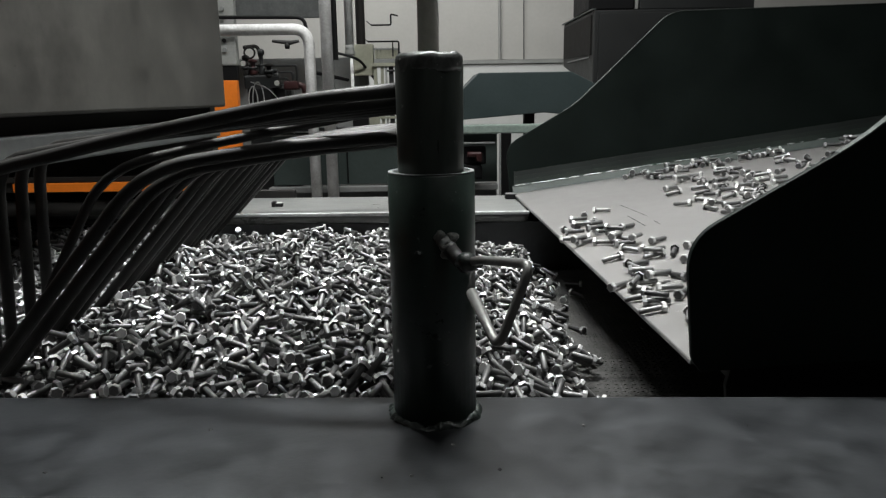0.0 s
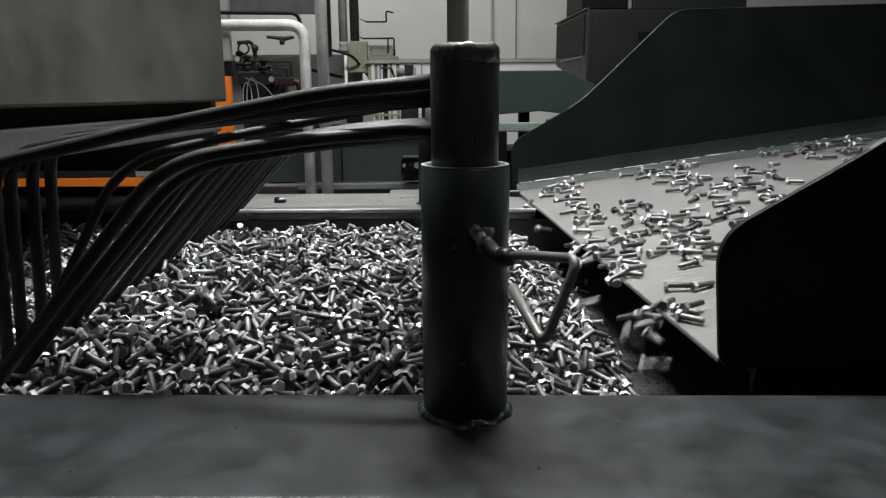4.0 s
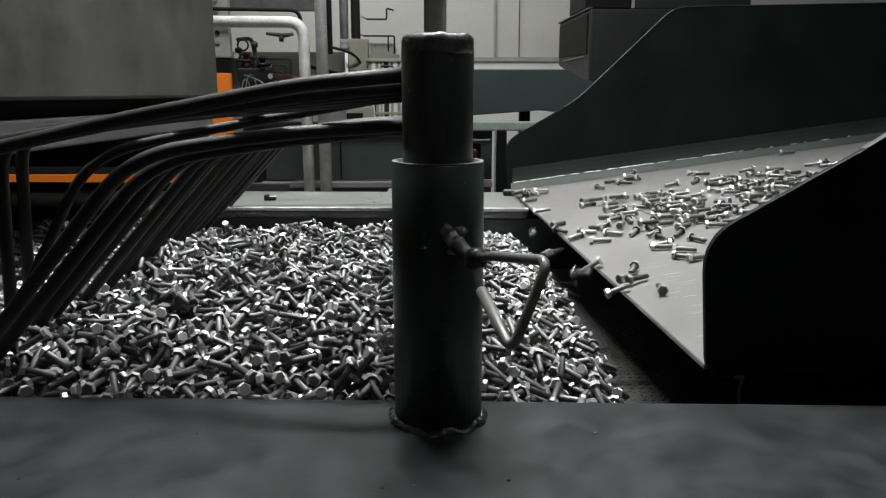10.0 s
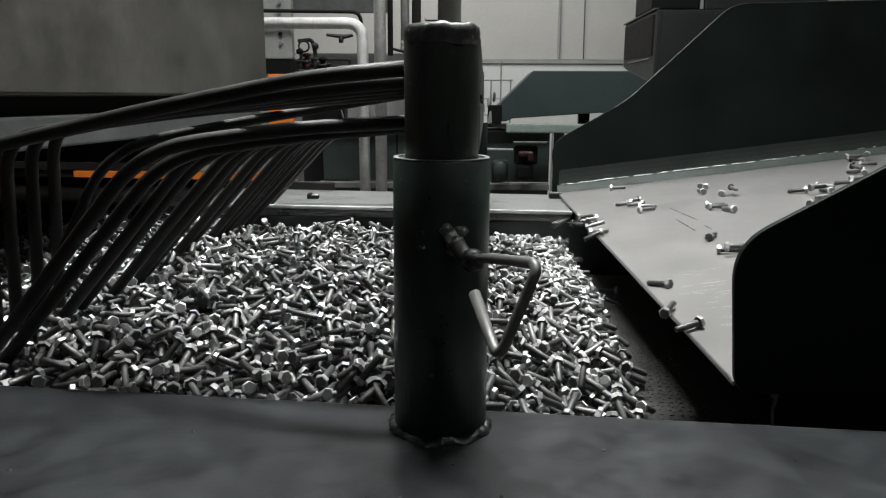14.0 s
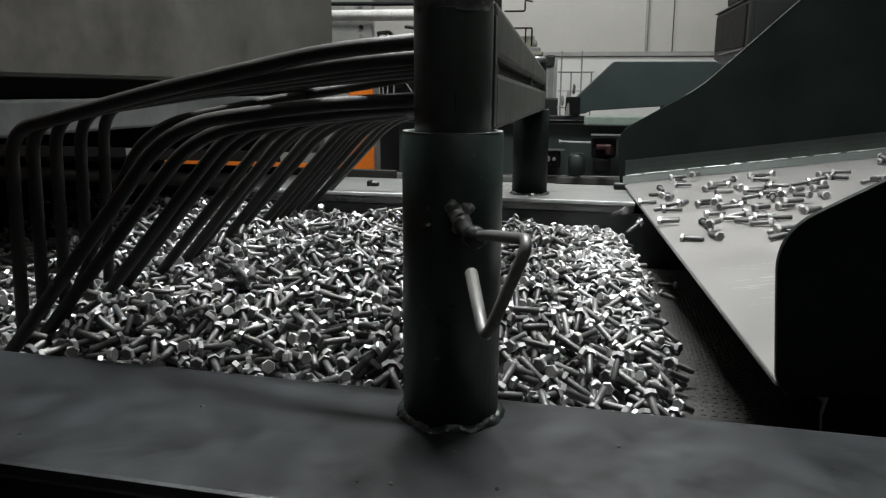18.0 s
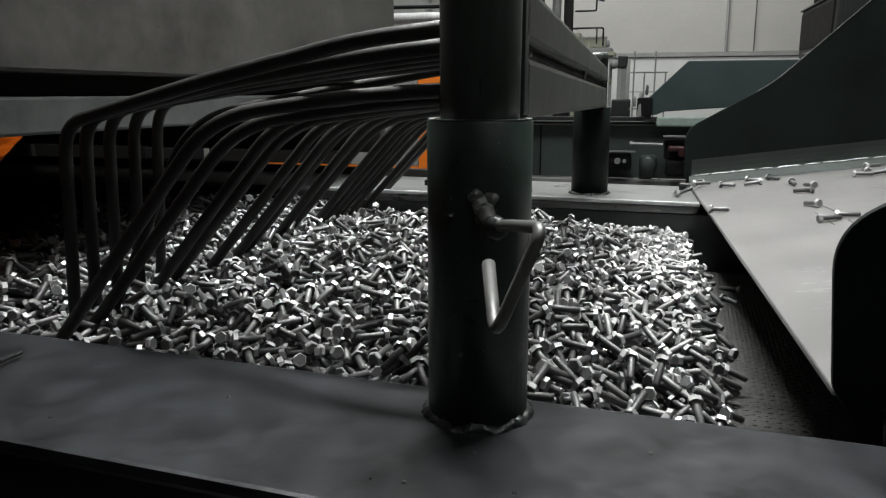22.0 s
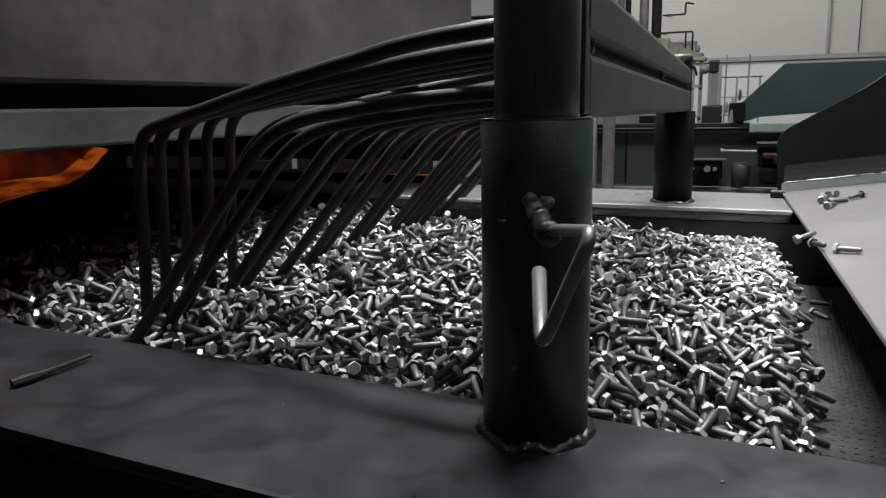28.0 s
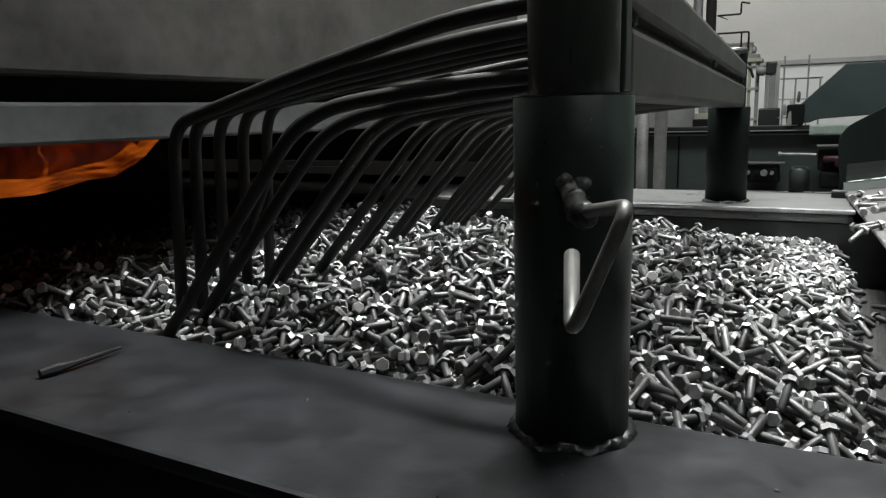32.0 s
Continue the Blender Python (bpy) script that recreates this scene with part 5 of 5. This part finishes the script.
def runner(t_lip, k, lane, pace):
    """Rows of one bolt: wait, slide, tip over the lip, fall, ride on the belt."""
    late = float(smooth(10.5, 16.0, t_lip))
    y = min(1.12, max(0.11, lane + rb.gauss(0, 0.045)))
    lift = 0.0
    for _ in range(12):
        close = [l2 for t2, y2, l2 in recent if abs(t_lip - t2) * 0.13 < 0.027 and abs(y - y2) < 0.0145]
        if not close:
            break
        if max(close) == 0.0 and rb.random() < 0.45:
            lift = 0.0085
            break
        y = min(1.12, max(0.11, y + rb.gauss(0, 0.04)))
        t_lip += rb.uniform(-0.04, 0.09)
    recent.append((t_lip, y, lift))
    del recent[:-40]
    up = 0.3 * (1 - late)
    over = lambda s: min(1.155, 0.1 + (y - 0.1) * (1 + up * float(smooth(0, 0.7, s))))
    drift = rb.uniform(-0.02, 0.02)
    yaw = rb.gauss(0, 0.85) + (math.pi if rb.random() < 0.35 else 0)
    roll = rb.uniform(0, 6.28)
    rows = []
    reach = 1.15
    t_go = max(0.0, t_lip - reach / pace)
    x_of = lambda t: lip_x(y) + pace * (t_lip - t)
    if t_lip > reach / pace:
        # waiting at the upper end of the tray
        rows.append((0.0, lying(x_of(t_go) + 0.0, over(pace * (t_lip - t_go)) + drift * 0.2, yaw, roll, lift)))
    ts = [t_go]
    while ts[-1] < t_lip - 0.9:
        ts.append(ts[-1] + 0.6)
    ts.append(t_lip)
    for t in ts:
        sway = 0.12 * math.sin(t * 3.1 + k)
        m = lying(x_of(t), over(pace * (t_lip - t)) + drift * 0.2 * min(1, t_lip - t), yaw + sway * min(1, (t_lip - t)), roll, lift)
        if not rows or t > rows[-1][0] + 0.03:
            rows.append((t, m))
    # it tips over the lip before it drops
    lean = rb.uniform(0.25, 0.6)
    over_lip = rows[-1][1].translation + Vector((-rb.uniform(0.014, 0.022), 0, -0.004))
    nose = Matrix.Rotation(-lean, 4, "Y") @ rows[-1][1].to_quaternion().to_matrix().to_4x4()
    t_lip += rb.uniform(0.08, 0.15)
    rows.append((t_lip, Matrix.Translation(over_lip) @ nose))
    start = rows[-1][1]
    p = start.translation.copy()
    vz = -0.05
    spin = rb.uniform(-0.55, 0.75)
    land_yaw = yaw + rb.uniform(-0.5, 0.5)
    # place of the landing, in the belt's own measure: the lowest of a few near one another
    best = None
    for n in range(16):
        xl, yl = turned_back(p.x - rb.uniform(0.004, 0.055 + 0.012 * n), p.y + rb.uniform(-0.02, 0.02))
        yl = min(0.95, max(0.05, yl))
        i, j = int((xl + SPEED * t_lip - GX0) / PITCH), int((yl - GY0) / PITCH)
        cap = -0.030 - 0.058 * float(smooth(0.175, 0.30, xl + 0.07 * yl))
        if best is None or height[i, j] - cap < best[0] - best[3]:
            best = (height[i, j], xl, yl, cap)
        if n > 3 and best[0] < best[3] - 0.012:
            break
    fall = math.sqrt(2 * (p.z - best[0]) / 9.81) if p.z > best[0] + 0.03 else 0.09
    fall = max(0.15, fall)
    t_land = t_lip + fall
    cap = best[3] + rb.uniform(-0.003, 0.008)
    laid_m = settle(best[1] + SPEED * t_land, best[2], land_yaw, cap)
    if not laid_m:
        return
    laid_m = TURN @ Matrix.Translation((-SPEED * t_land, 0, 0)) @ laid_m
    xl, yl = laid_m.translation.x, laid_m.translation.y
    q = laid_m.to_quaternion()
    qs = start.to_quaternion()
    for s in (0.3, 0.55, 0.8):
        t = s * fall
        z = p.z + vz * t - 4.905 * t * t
        mid = qs.slerp(q, s) @ Euler((0, spin * math.sin(math.pi * s), 0)).to_quaternion()
        zmin = laid_m.translation.z + 0.004
        rows.append((t_lip + t, Matrix.LocRotScale((p.x + (xl - p.x) * s, p.y + (yl - p.y) * s, max(z, zmin)), mid, None)))
    rest = [t_land]
    while rest[-1] + 6 < 32.0:
        rest.append(rest[-1] + 6)
    rest.append(32.4)
    for t in rest:
        if t > rows[-1][0] + 0.03:
            rows.append((t, Matrix.LocRotScale((xl - SPEED * (t - t_land), yl - SPEED * (t - t_land) * math.sin(radians(SKEW)), laid_m.translation.z), q, None)))
    ob = new("bolt", bolt_mesh)
    tagged(ob, "loose grey steel hexagon bolt sliding off the feed tray", "bolt", "bolts from the tray")
    runners.append((ob, rows))


t_next, k = 0.1, 0
while t_next < 33.2:
    middle = 0.60 + 0.14 * float(smooth(5.0, 9.0, t_next)) + 0.16 * float(smooth(15.0, 21.0, t_next))
    lane = min(1.10, max(0.13, rb.gauss(middle, 0.30 - 0.13 * float(smooth(4.0, 9.0, t_next)))))
    clump = rb.choice((1, 2, 3, 4, 5, 7) if t_next < 15 else (1, 1, 2, 3))
    pace = rb.uniform(0.128, 0.133)
    for n in range(clump):
        runner(0.02 + abs(t_next + rb.gauss(0, 0.03 + 0.025 * clump)), k, lane, pace + rb.uniform(-0.0004, 0.0004))
        k += 1
    t_next += clump * rb.expovariate(rate(t_next))


# ---- what moves ----
def motions():
    ride = [(t, 0.0 - SPEED * t) for t in range(0, 33, 4)]
    walk(heap, [(t, pose(dx * math.cos(radians(SKEW)), dx * math.sin(radians(SKEW)), BELT_Z, 0, 0, SKEW)) for t, dx in ride])
    walk(belt, [(t, pose(dx * math.cos(radians(SKEW)), dx * math.sin(radians(SKEW)), BELT_Z, 0, 0, SKEW)) for t, dx in ride])
    for bolt, rows in runners:
        walk(bolt, [r for r in rows if r[0] <= 32.4])
    beats = [0.4 * n for n in range(81)]
    walk(flame, [(t, pose(-0.75 + 0.004 * math.sin(t * 5.1), 0.098 + 0.022 * float(smooth(30, 32, t)) + 0.008 * math.sin(t * 3.7) + 0.006 * math.sin(t * 8.3), 0.14 + 0.004 * math.sin(t * 6.9), 2.0 * math.sin(t * 7.3), 3 * math.sin(t * 4.4), 0)) for t in beats])
    for n, bit in enumerate(flame_bits):
        walk(bit, [(t, pose(0.003 * math.sin(t * 6 + n), 0.009 * math.sin(t * (4.5 + 0.37 * n) + n * 2), 0.005 * math.sin(t * (7 + 0.29 * n) + n), 0, 0, 0)) for t in beats])


motions()
